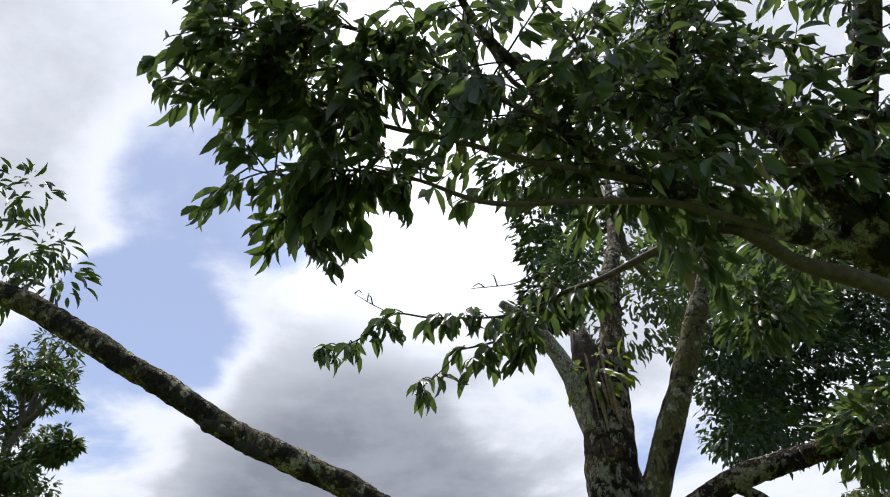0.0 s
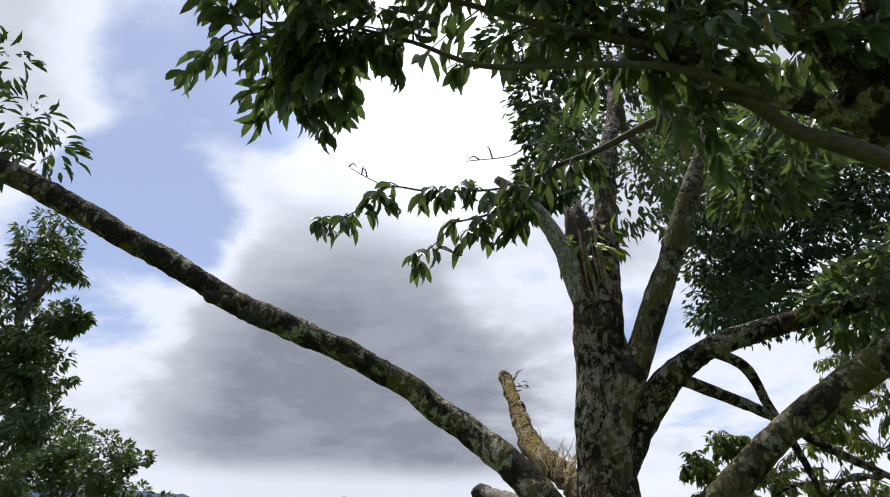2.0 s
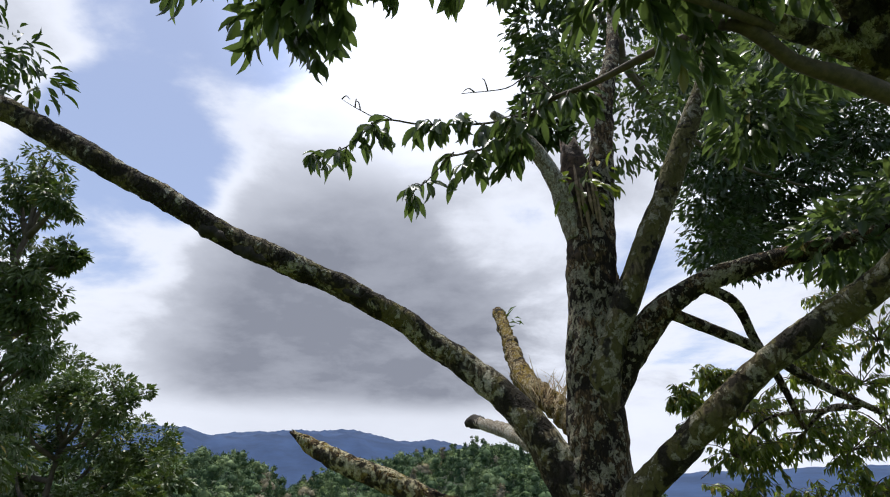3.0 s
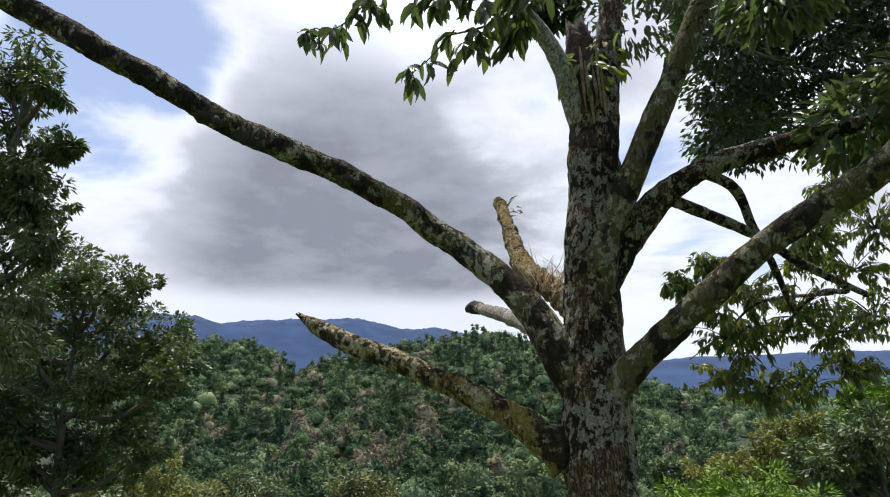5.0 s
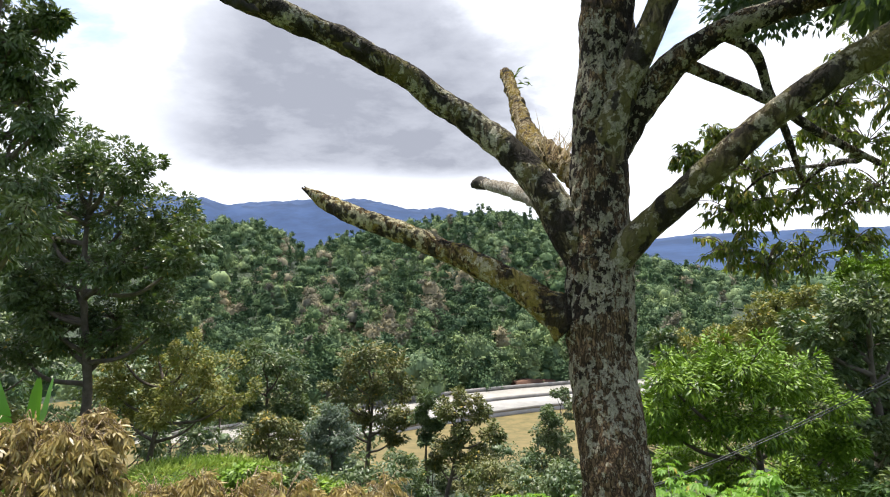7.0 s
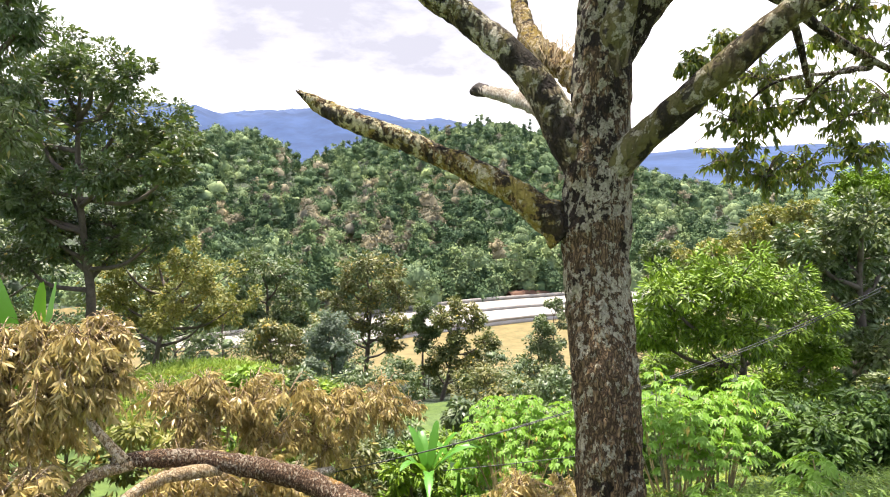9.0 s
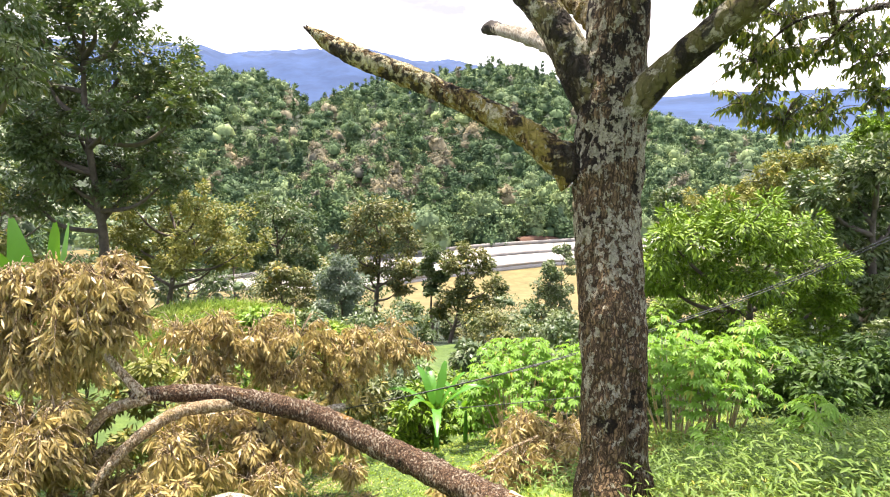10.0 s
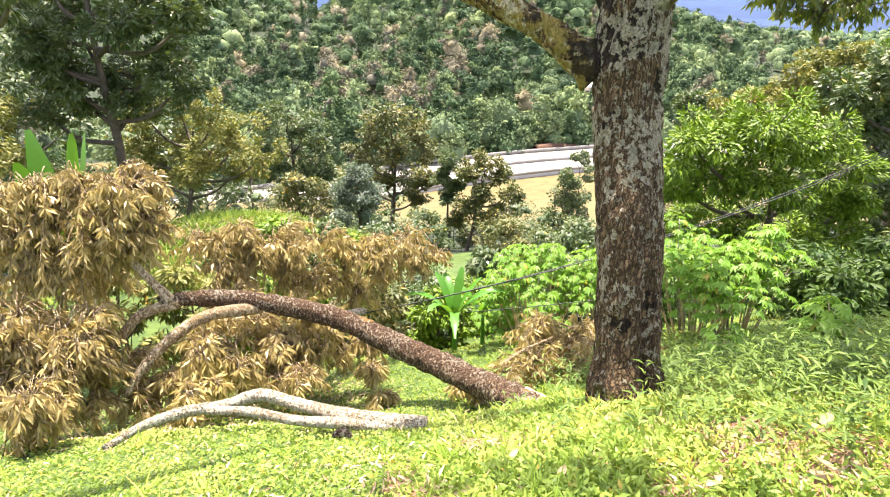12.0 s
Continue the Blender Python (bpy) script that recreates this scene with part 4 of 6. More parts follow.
def make_tree(name, label, at, height, crown, clumps, per, leaf, mat, seed, category="tree", trunk_r=0.12, trunk_top=0.75, crown_low=0.25, shape=LEAF_MID, lean=(0, 0), taper=0.5, bark_mat=None, tight=1.0, lobes=0):
    """at: foot; crown: half width; clumps of leaves fill a rounded crown from crown_low to the top."""
    r = np.random.default_rng(seed)
    ob = tagged(empty(name, at), label, category)
    bark_mat = bark_mat or BARK_FAR
    n = 7
    s = np.linspace(0, trunk_top, n)
    line = [(lean[0] * q + r.normal(0, 0.03) * height * 0.2 * q, lean[1] * q + r.normal(0, 0.03) * height * 0.2 * q, height * q - (0.3 if q == 0 else 0), trunk_r * (1 - 0.75 * q / trunk_top)) for q in s]
    v, f = tube(line, 9, 0.25, 0.1, 0.1, seed)
    centres, radii, wood = [], [], [(v, f)]
    for k in range(clumps):
        q = crown_low + (1 - crown_low) * ((k + r.uniform(0, 1)) / clumps)
        w = crown * (math.sin(math.pi * min(1, max(0.06, (q - crown_low) / (1 - crown_low) * 0.86 + 0.12))) ** taper)
        a = k * 2.4 + r.uniform(-0.5, 0.5)
        d = w * r.uniform(0.35, 0.95)
        c = np.array((math.cos(a) * d + lean[0] * q, math.sin(a) * d + lean[1] * q, height * q * 0.97))
        centres.append(c)
        radii.append(crown * r.uniform(0.2, 0.38))
        j = np.array(line)[:, :3]
        start = j[min(n - 1, max(1, int((q - 0.14) / trunk_top * (n - 1))))]
        if lobes and k % (clumps // lobes):
            continue
        wood.append(tube([(*start, trunk_r * 0.35), (*((start + c) / 2 + (0, 0, -0.03 * height)), trunk_r * 0.22), (*c, trunk_r * 0.06)], 5, 0.3))
    if lobes:
        # the crown falls into heavy lobes, each a heap of small clumps with shade beneath
        big, centres, radii = centres[::max(1, clumps // lobes)], [], []
        for c in big:
            size = crown * r.uniform(0.36, 0.54)
            for _ in range(max(4, clumps // lobes)):
                d = ball(r, 1)[0] * (1, 1, 0.75)
                d[2] = d[2] + 0.25
                centres.append(c + d * size * r.uniform(0.45, 0.85))
                radii.append(size * r.uniform(0.4, 0.62))
    v, f = join(wood)
    part("trunk", mesh_of("trunk", v, f, bark_mat, True), ob)
    if at[1] > 12:
        shape, leaf, per = LEAF_LOW, leaf * 0.85, int(per * 1.3)
    p, d = clump_foliage(r, centres, [q * tight for q in radii], per)
    v, f = leaves(p, d, leaf * r.uniform(0.6, 1.2, len(p)), leaf * 0.42 * r.uniform(0.7, 1.2, len(p)), shape, r)
    # the dense inner twigs of every clump
    inner = [(np.array(c) + DOME * (q * tight * 0.5 * r.uniform(0.6, 1.15, (len(DOME), 1))) * (1, 1, 0.7), DOME_FACES) for c, q in zip(centres, radii)]
    v, f = join([(v, f)] + inner)
    part("crown", mesh_of("crown", v, f, mat), ob, kind="stuff")
    return ob


def lobed_tree(name, label, lobes, leaf, per, mat, seed, stand=None, category="tree", trunk_r=0.12, fork=0.45, bark_mat=None, clumps=16, narrow=0.46, droop=0.45, swell=1.0):
    """A tree from the lobes of its crown (x, y, z, radius): a trunk up to them, a limb to each, heaps of leaves round each."""
    r = np.random.default_rng(seed)
    lobes = np.array(lobes)
    x, y = stand or (lobes[:, 0].mean(), lobes[:, 1].mean())
    at = np.array(foot(x, y))
    top = lobes[:, 2].max()
    mid = np.array((lobes[:, 0].mean(), lobes[:, 1].mean(), top - lobes[0, 3]))
    ob = tagged(empty(name, at), label, category)
    q = np.linspace(0, 1, 6)[:, None]
    line = (1 - q) * (at - (0, 0, 0.3)) + q * mid + r.normal(0, 0.012, (6, 3)) * (top - at[2]) * q * (1 - q) * 3
    wood = [tube(local_to(at, line, trunk_r * (1 - 0.8 * q[:, 0])), 9, 0.2, 0.12, 0.12, seed)]
    low_z, high_z = line[0, 2], line[-1, 2]
    p_all, d_all = [], []
    for cx, cy, cz, size in lobes:
        c = np.array((cx, cy, cz))
        h = np.clip((cz - size * 1.6 - low_z) / (high_z - low_z), fork * r.uniform(0.6, 1.0), 0.93)
        start = np.array([np.interp(h, q[:, 0], line[:, k]) for k in range(3)])
        bend = start * 0.45 + c * 0.55 + (0, 0, -0.12 * np.linalg.norm(c - start)) + r.normal(0, 0.08, 3) * size
        wood.append(tube(local_to(at, [start, bend, c], trunk_r * np.array((0.42, 0.3, 0.12))), 6, 0.2, 0.1, 0.1, seed))
        for k in range(clumps):
            d = ball(r, 1)[0]
            d[2] = d[2] * 0.8 + 0.18
            cc = c + d * size * swell * r.uniform(0.3, 1.25)
            cr = size * r.uniform(0.28, 0.5)
            if k % 3 == 0:
                wood.append(tube(local_to(at, [c, (c + cc) / 2 + (0, 0, 0.05 * size), cc], trunk_r * np.array((0.12, 0.09, 0.04))), 4, 0.3))
            e = ball(r, per)
            e[:, 2] = e[:, 2] * 0.75 + 0.1
            p_all.append(cc + e * cr * r.uniform(0.25, 1.0, (per, 1)) ** 0.5)
            d_all.append(unit(e + d * 0.5 + (0, 0, -droop) + r.normal(0, 0.35, (per, 3))))
    v, f = join(wood)
    part("trunk", mesh_of("trunk", v, f, bark_mat or BARK_FAR, True), ob)
    p, d = np.concatenate(p_all) - at, np.concatenate(d_all)
    n = len(p)
    v, f = leaves(p, d, leaf * r.uniform(0.6, 1.25, n), leaf * narrow * r.uniform(0.75, 1.2, n), LEAF_LOW, r)
    part("crown", mesh_of("crown", v, f, mat), ob, kind="stuff")
    return ob


def local_to(at, points, radii):
    return [(*(np.asarray(p) - at), float(q)) for p, q in zip(points, radii)]


def foot(x, y, sink=0.0):
    return (x, y, float(ground_z(x, y)) - sink)


def grow(name, label, x, y, top, *rest, **more):
    """A tree on the slope whose crown reaches the height top."""
    at = foot(x, y)
    return make_tree(name, label, at, top - at[2], *rest, **more)


lobed_tree("tree", "tall dense dark green tree on a grassy knoll", [(-11.42, 17.60, 0.12, 0.74), (-9.92, 18.60, -0.67, 0.63), (-8.34, 17.80, -0.33, 0.63), (-12.79, 18.40, -0.79, 0.74), (-7.52, 18.00, 2.23, 0.59), (-12.12, 17.20, 1.12, 0.78), (-11.09, 18.36, 4.74, 0.77), (-9.70, 17.40, 4.33, 0.73), (-8.43, 16.81, 4.08, 0.66), (-10.97, 16.74, 3.93, 0.70), (-13.11, 18.81, 3.52, 0.79), (-8.59, 19.07, 2.89, 0.75), (-9.34, 18.28, 3.10, 0.85), (-10.88, 18.60, 3.13, 0.86), (-11.69, 18.11, 2.76, 0.84), (-13.41, 19.13, 2.12, 0.80), (-9.26, 18.82, 1.91, 0.79), (-7.29, 16.71, 1.57, 0.47), (-11.60, 18.93, 1.58, 0.79), (-9.19, 16.79, 1.58, 0.62), (-8.80, 18.60, 0.44, 0.66), (-11.61, 17.16, 0.80, 0.64), (-10.20, 18.94, -0.01, 0.61), (-11.25, 18.11, -0.43, 0.59)], 0.155, 125, LEAF_TWO, 101, (-11.0, 18.2), trunk_r=0.2, swell=1.2, clumps=18)
lobed_tree("tree", "tall leafy green tree with drooping leaves", [(-6.08, 8.30, 6.33, 0.27), (-5.47, 8.00, 5.68, 0.20), (-5.37, 8.20, 4.91, 0.20), (-6.38, 8.50, 6.07, 0.30), (-5.13, 8.10, 4.90, 0.08), (-6.39, 8.53, 5.44, 0.34), (-5.66, 8.06, 4.57, 0.28), (-5.55, 8.40, 4.18, 0.27), (-5.77, 8.56, 3.89, 0.33), (-6.02, 8.34, 4.41, 0.35), (-6.36, 8.25, 4.97, 0.40), (-6.42, 8.46, 3.86, 0.48), (-5.91, 8.42, 3.36, 0.35), (-5.34, 8.17, 3.47, 0.25), (-5.64, 8.27, 2.71, 0.31), (-6.25, 8.45, 2.89, 0.39), (-5.34, 7.76, 2.08, 0.28), (-6.10, 8.35, 1.96, 0.38)], 0.125, 60, LEAF_TWO, 102, (-7.6, 8.6), trunk_r=0.14, droop=0.9, narrow=0.3, swell=1.35)
lobed_tree("tree", "spreading bronze green tree with a forked trunk", [(-10.73, 20.53, -1.56, 0.62), (-10.12, 21.58, -1.21, 0.69), (-8.23, 19.65, -1.43, 0.63), (-8.06, 21.58, -2.35, 0.69), (-6.81, 20.05, -2.78, 0.53), (-8.68, 20.32, -2.60, 0.62), (-10.30, 21.29, -2.60, 0.65), (-10.98, 20.28, -2.59, 0.50), (-7.98, 20.62, -3.37, 0.55), (-8.98, 19.37, -3.26, 0.48), (-10.99, 21.11, -3.49, 0.44)], 0.13, 110, LEAF_OLIVE, 103, (-10.4, 20.6), trunk_r=0.15, fork=0.25, swell=1.3)
lobed_tree("tree", "rounded dark green tree on the slope", [(-8.83, 29.28, -2.78, 0.77), (-7.78, 29.40, -3.36, 0.78), (-10.24, 30.94, -3.62, 0.76), (-9.85, 28.78, -4.22, 0.71), (-7.35, 30.30, -4.53, 0.75), (-8.89, 30.69, -4.46, 0.87), (-7.78, 29.06, -5.27, 0.56), (-9.04, 28.67, -5.18, 0.55), (-6.87, 29.32, -5.48, 0.50), (-8.93, 30.47, -6.51, 0.53)], 0.19, 80, LEAF_TWO, 104, trunk_r=0.15, fork=0.4)
lobed_tree("tree", "broad bronze green tree standing on the slope", [(-4.01, 32.67, -3.45, 0.92), (-5.12, 33.16, -4.32, 0.88), (-3.08, 34.96, -4.47, 0.93), (-2.29, 34.26, -5.68, 0.85), (-5.61, 32.70, -5.50, 0.81), (-4.02, 33.79, -5.41, 0.96), (-4.72, 33.93, -6.93, 0.78), (-3.00, 32.91, -6.67, 0.82), (-5.77, 34.75, -7.31, 0.67), (-2.11, 32.76, -6.80, 0.57), (-2.76, 33.65, -8.03, 0.58)], 0.21, 80, LEAF_BROWNISH, 105, (-4.4, 34), trunk_r=0.17, fork=0.35)
lobed_tree("tree", "slender forked tree with brownish leaves", [(0.82, 28.80, -4.94, 0.66), (0.13, 28.02, -5.31, 0.54), (1.65, 28.86, -5.52, 0.66), (2.01, 27.25, -6.06, 0.52), (0.73, 28.19, -6.19, 0.60), (0.13, 27.78, -6.76, 0.48), (1.79, 28.54, -7.42, 0.55), (1.06, 27.41, -7.34, 0.48), (-0.28, 28.67, -7.75, 0.39)], 0.18, 75, LEAF_BROWNISH, 106, (0.0, 28), trunk_r=0.12, fork=0.2)
lobed_tree("tree", "slender tree with a dark narrow crown", [(-0.84, 29.24, -5.04, 0.45), (-1.13, 29.25, -5.81, 0.45), (-0.48, 29.01, -6.12, 0.39), (-0.92, 28.83, -6.70, 0.39)], 0.18, 75, LEAF_TWO, 107, trunk_r=0.09)
lobed_tree("tree", "small grey green tree", [(-4.24, 22.74, -4.11, 0.48), (-4.66, 22.54, -4.73, 0.48), (-3.75, 22.57, -4.74, 0.52), (-4.14, 22.57, -5.41, 0.57), (-4.94, 23.19, -5.95, 0.45), (-3.61, 22.83, -5.95, 0.44), (-4.18, 22.87, -6.43, 0.44)], 0.13, 90, LEAF_GREY, 108, trunk_r=0.08, fork=0.1)
lobed_tree("tree", "conical green tree in the dry meadow", [(7.78, 45.20, -10.00, 0.69), (7.45, 45.64, -11.47, 0.88), (8.43, 45.44, -11.64, 0.88), (6.66, 44.56, -12.50, 0.86), (7.90, 44.68, -12.99, 0.95), (9.05, 45.60, -13.75, 0.71), (7.08, 44.21, -13.95, 0.95), (8.41, 45.51, -15.11, 0.89), (6.16, 45.48, -13.93, 0.71)], 0.24, 70, LEAF_TWO, 109, trunk_r=0.12, fork=0.1)
grow("tree", "small dark tree in the dry meadow", 11.4, 60, -10.5, 1.6, 14, 250, 0.35, LEAF_TWO, 110, trunk_r=0.12, crown_low=0.1)
lobed_tree("mango_tree", "dense round mango tree with bright green tips", [(4.03, 10.75, -0.63, 0.57), (5.04, 11.71, -0.62, 0.62), (5.28, 10.74, -0.37, 0.59), (6.32, 11.42, -0.66, 0.60), (7.31, 12.07, -1.32, 0.52), (7.66, 11.97, -2.00, 0.41), (4.10, 11.56, -1.47, 0.47), (4.83, 11.36, -1.36, 0.56), (5.54, 10.83, -1.23, 0.57), (7.28, 12.38, -2.31, 0.54), (7.55, 12.00, -2.85, 0.46), (4.54, 12.03, -2.43, 0.47), (5.48, 11.91, -2.39, 0.55), (6.44, 11.92, -2.83, 0.55), (7.81, 12.93, -4.00, 0.53), (5.98, 12.29, -3.65, 0.52), (7.77, 12.02, -3.92, 0.37), (6.95, 12.57, -4.30, 0.54)], 0.135, 165, LEAF_MANGO, 111, trunk_r=0.13, fork=0.15, narrow=0.29, droop=0.6)
lobed_tree("tree", "leafy grey green tree beside the mango tree", [(9.13, 14.09, 0.21, 0.58), (9.16, 13.16, 0.61, 0.54), (8.31, 13.67, -0.13, 0.51), (9.68, 13.94, -0.36, 0.60), (8.82, 13.85, -0.81, 0.52), (10.34, 14.16, -1.34, 0.59), (9.63, 14.08, -1.46, 0.56), (10.48, 14.17, -0.26, 0.58), (9.31, 12.74, -2.17, 0.49), (9.07, 13.40, -2.23, 0.39), (10.38, 13.48, -1.99, 0.52), (9.65, 12.80, -3.09, 0.45), (8.83, 12.71, -3.05, 0.32)], 0.15, 90, LEAF_TWO, 113, (9.8, 13.7), trunk_r=0.17, fork=0.2)
lobed_tree("tree", "tall olive green tree on the valley side", [(11.92, 21.91, -0.15, 0.53), (10.57, 20.42, -0.50, 0.50), (12.47, 21.66, -0.59, 0.53), (11.28, 20.30, -1.06, 0.53), (10.59, 21.03, -1.20, 0.43), (12.04, 20.27, 0.17, 0.45), (12.54, 21.38, -1.41, 0.48)], 0.16, 90, LEAF_OLIVE, 112, trunk_r=0.17, fork=0.3)
lobed_tree("tree", "small round green tree below the slope", [(10.76, 29.63, -2.29, 0.61), (10.58, 30.00, -2.85, 0.56), (11.41, 30.10, -2.86, 0.57)], 0.18, 90, LEAF_TWO, 114, trunk_r=0.12)
lobed_tree("tree", "olive green tree below the slope", [(10.57, 25.60, -1.88, 0.53), (11.90, 26.71, -1.86, 0.55), (11.98, 25.50, -1.99, 0.53), (11.04, 25.49, -2.35, 0.53), (12.41, 25.76, -1.42, 0.48)], 0.17, 90, LEAF_OLIVE, 121, trunk_r=0.14)
lobed_tree("tree", "bright green tree at the edge of the slope", [(14.08, 20.58, 1.47, 0.42), (14.65, 20.57, 1.33, 0.42), (15.16, 20.50, 1.37, 0.45), (13.10, 19.62, 1.12, 0.32), (13.63, 19.32, 0.95, 0.43), (15.58, 20.71, 0.80, 0.50), (13.36, 20.18, 0.45, 0.49), (13.80, 19.20, 0.33, 0.53)], 0.15, 80, LEAF_MANGO, 122, trunk_r=0.15)
grow("tree", "light green tree behind the dry leaves", -12.6, 15.5, 0.6, 1.9, 60, 230, 0.17, LEAF_OLIVE, 118, trunk_r=0.12, crown_low=0.1, lobes=15)
grow("tree", "small dark tree on the slope", -7.7, 27, -4.9, 1.5, 16, 300, 0.22, LEAF_BROWNISH, 120, trunk_r=0.1, crown_low=0.25)
grow("tree", "leafy green tree at the edge of the slope", 8.0, 9.8, -1.9, 1.2, 24, 330, 0.15, LEAF_TWO, 123, trunk_r=0.12, crown_low=0.1)
for i, (x, y, top, w, m) in enumerate([(-3.3, 14.5, -3.6, 0.9, LEAF_MANGO), (-2.6, 19, -4.7, 1.5, LEAF_TWO), (-1.7, 24, -5.7, 1.2, LEAF_TWO), (2.7, 30, -7.3, 1.7, LEAF_TWO), (1.8, 22, -5.6, 1.4, LEAF_BROWNISH), (3.9, 20, -5.0, 1.5, LEAF_TWO), (0.6, 12.5, -3.2, 0.8, LEAF_TWO), (-3.6, 12.4, -3.0, 0.9, LEAF_BROWNISH), (4.6, 7.7, -1.3, 0.8, LEAF_DEEP), (-2.6, 7.6, -1.7, 0.6, LEAF_MANGO), (-3.6, 7.2, -1.4, 0.7, LEAF_OLIVE), (-1.5, 8.6, -2.2, 0.7, LEAF_BROWNISH), (-4.4, 6.9, -1.1, 0.6, LEAF_OLIVE), (-0.6, 9.4, -2.7, 0.6, LEAF_TWO), (-2.3, 10, -2.8, 0.8, LEAF_MANGO), (-3.9, 9.3, -2.1, 0.8, LEAF_TWO), (-0.6, 30.5, -8.3, 1.3, LEAF_TWO), (0.9, 32, -9.0, 1.2, LEAF_BROWNISH), (4.3, 6.6, -1.2, 0.55, LEAF_DEEP), (5.2, 6.9, -1.0, 0.7, LEAF_DEEP), (0.3, 10.4, -3.1, 0.8, LEAF_MANGO), (-1.0, 11.5, -3.3, 0.9, LEAF_TWO), (1.6, 10.2, -2.4, 0.8, LEAF_TWO), (2.9, 9.0, -1.9, 0.8, LEAF_DEEP), (-0.4, 8.3, -2.2, 0.5, LEAF_MANGO), (-4.5, 13.9, -3.0, 0.75, LEAF_MANGO), (-5.3, 12.9, -3.1, 0.5, LEAF_DEEP), (-3.7, 14.6, -3.3, 0.7, LEAF_TWO)]):
    grow("bush", "leafy bush on the slope", x, y, top, w, 16, 170, 0.11 if y < 12 else 0.17, m, 160 + i, category="bush", trunk_r=0.04, crown_low=0.05)
for i, (x, y, h, w, m) in enumerate([(-14, 26, 6.5, 3, LEAF_TWO), (-17, 22, 9, 3, LEAF_TWO), (-8, 45, 6, 3, LEAF_TWO), (-13, 48, 7, 3.5, LEAF_BROWNISH), (-17, 38, 8, 3.5, LEAF_TWO), (18, 30, 7, 3, LEAF_BROWNISH), (21, 38, 7, 3.2, LEAF_TWO), (16.5, 25, 6.5, 2.8, LEAF_TWO), (20, 55, 7, 3.5, LEAF_TWO), (27, 60, 7, 3.5, LEAF_BROWNISH), (-22, 60, 8, 4, LEAF_TWO), (-13, 70, 7, 4, LEAF_TWO)]):
    make_tree("tree", "green tree among others on the valley side", foot(x, y), h, w, 22, 170, 0.32, m, 130 + i, trunk_r=0.15, crown_low=0.12)


# ---- forest on the hills ----
HOUSES = [(33, 187), (41, 178)]


_lat, _lon = np.meshgrid(np.linspace(0.3, 2.0, 3), np.linspace(0, 2 * np.pi, 6, endpoint=False), indexing="ij")
CORE = np.stack([np.sin(_lat) * np.cos(_lon), np.sin(_lat) * np.sin(_lon), np.cos(_lat)], -1).reshape(-1, 3)
CORE_FACES = np.array([t for i in range(2) for j in range(6) for t in ((i * 6 + j, i * 6 + 6 + j, i * 6 + (j + 1) % 6), (i * 6 + (j + 1) % 6, i * 6 + 6 + j, i * 6 + 6 + (j + 1) % 6))] + [(0, j, j + 1) for j in range(1, 5)])


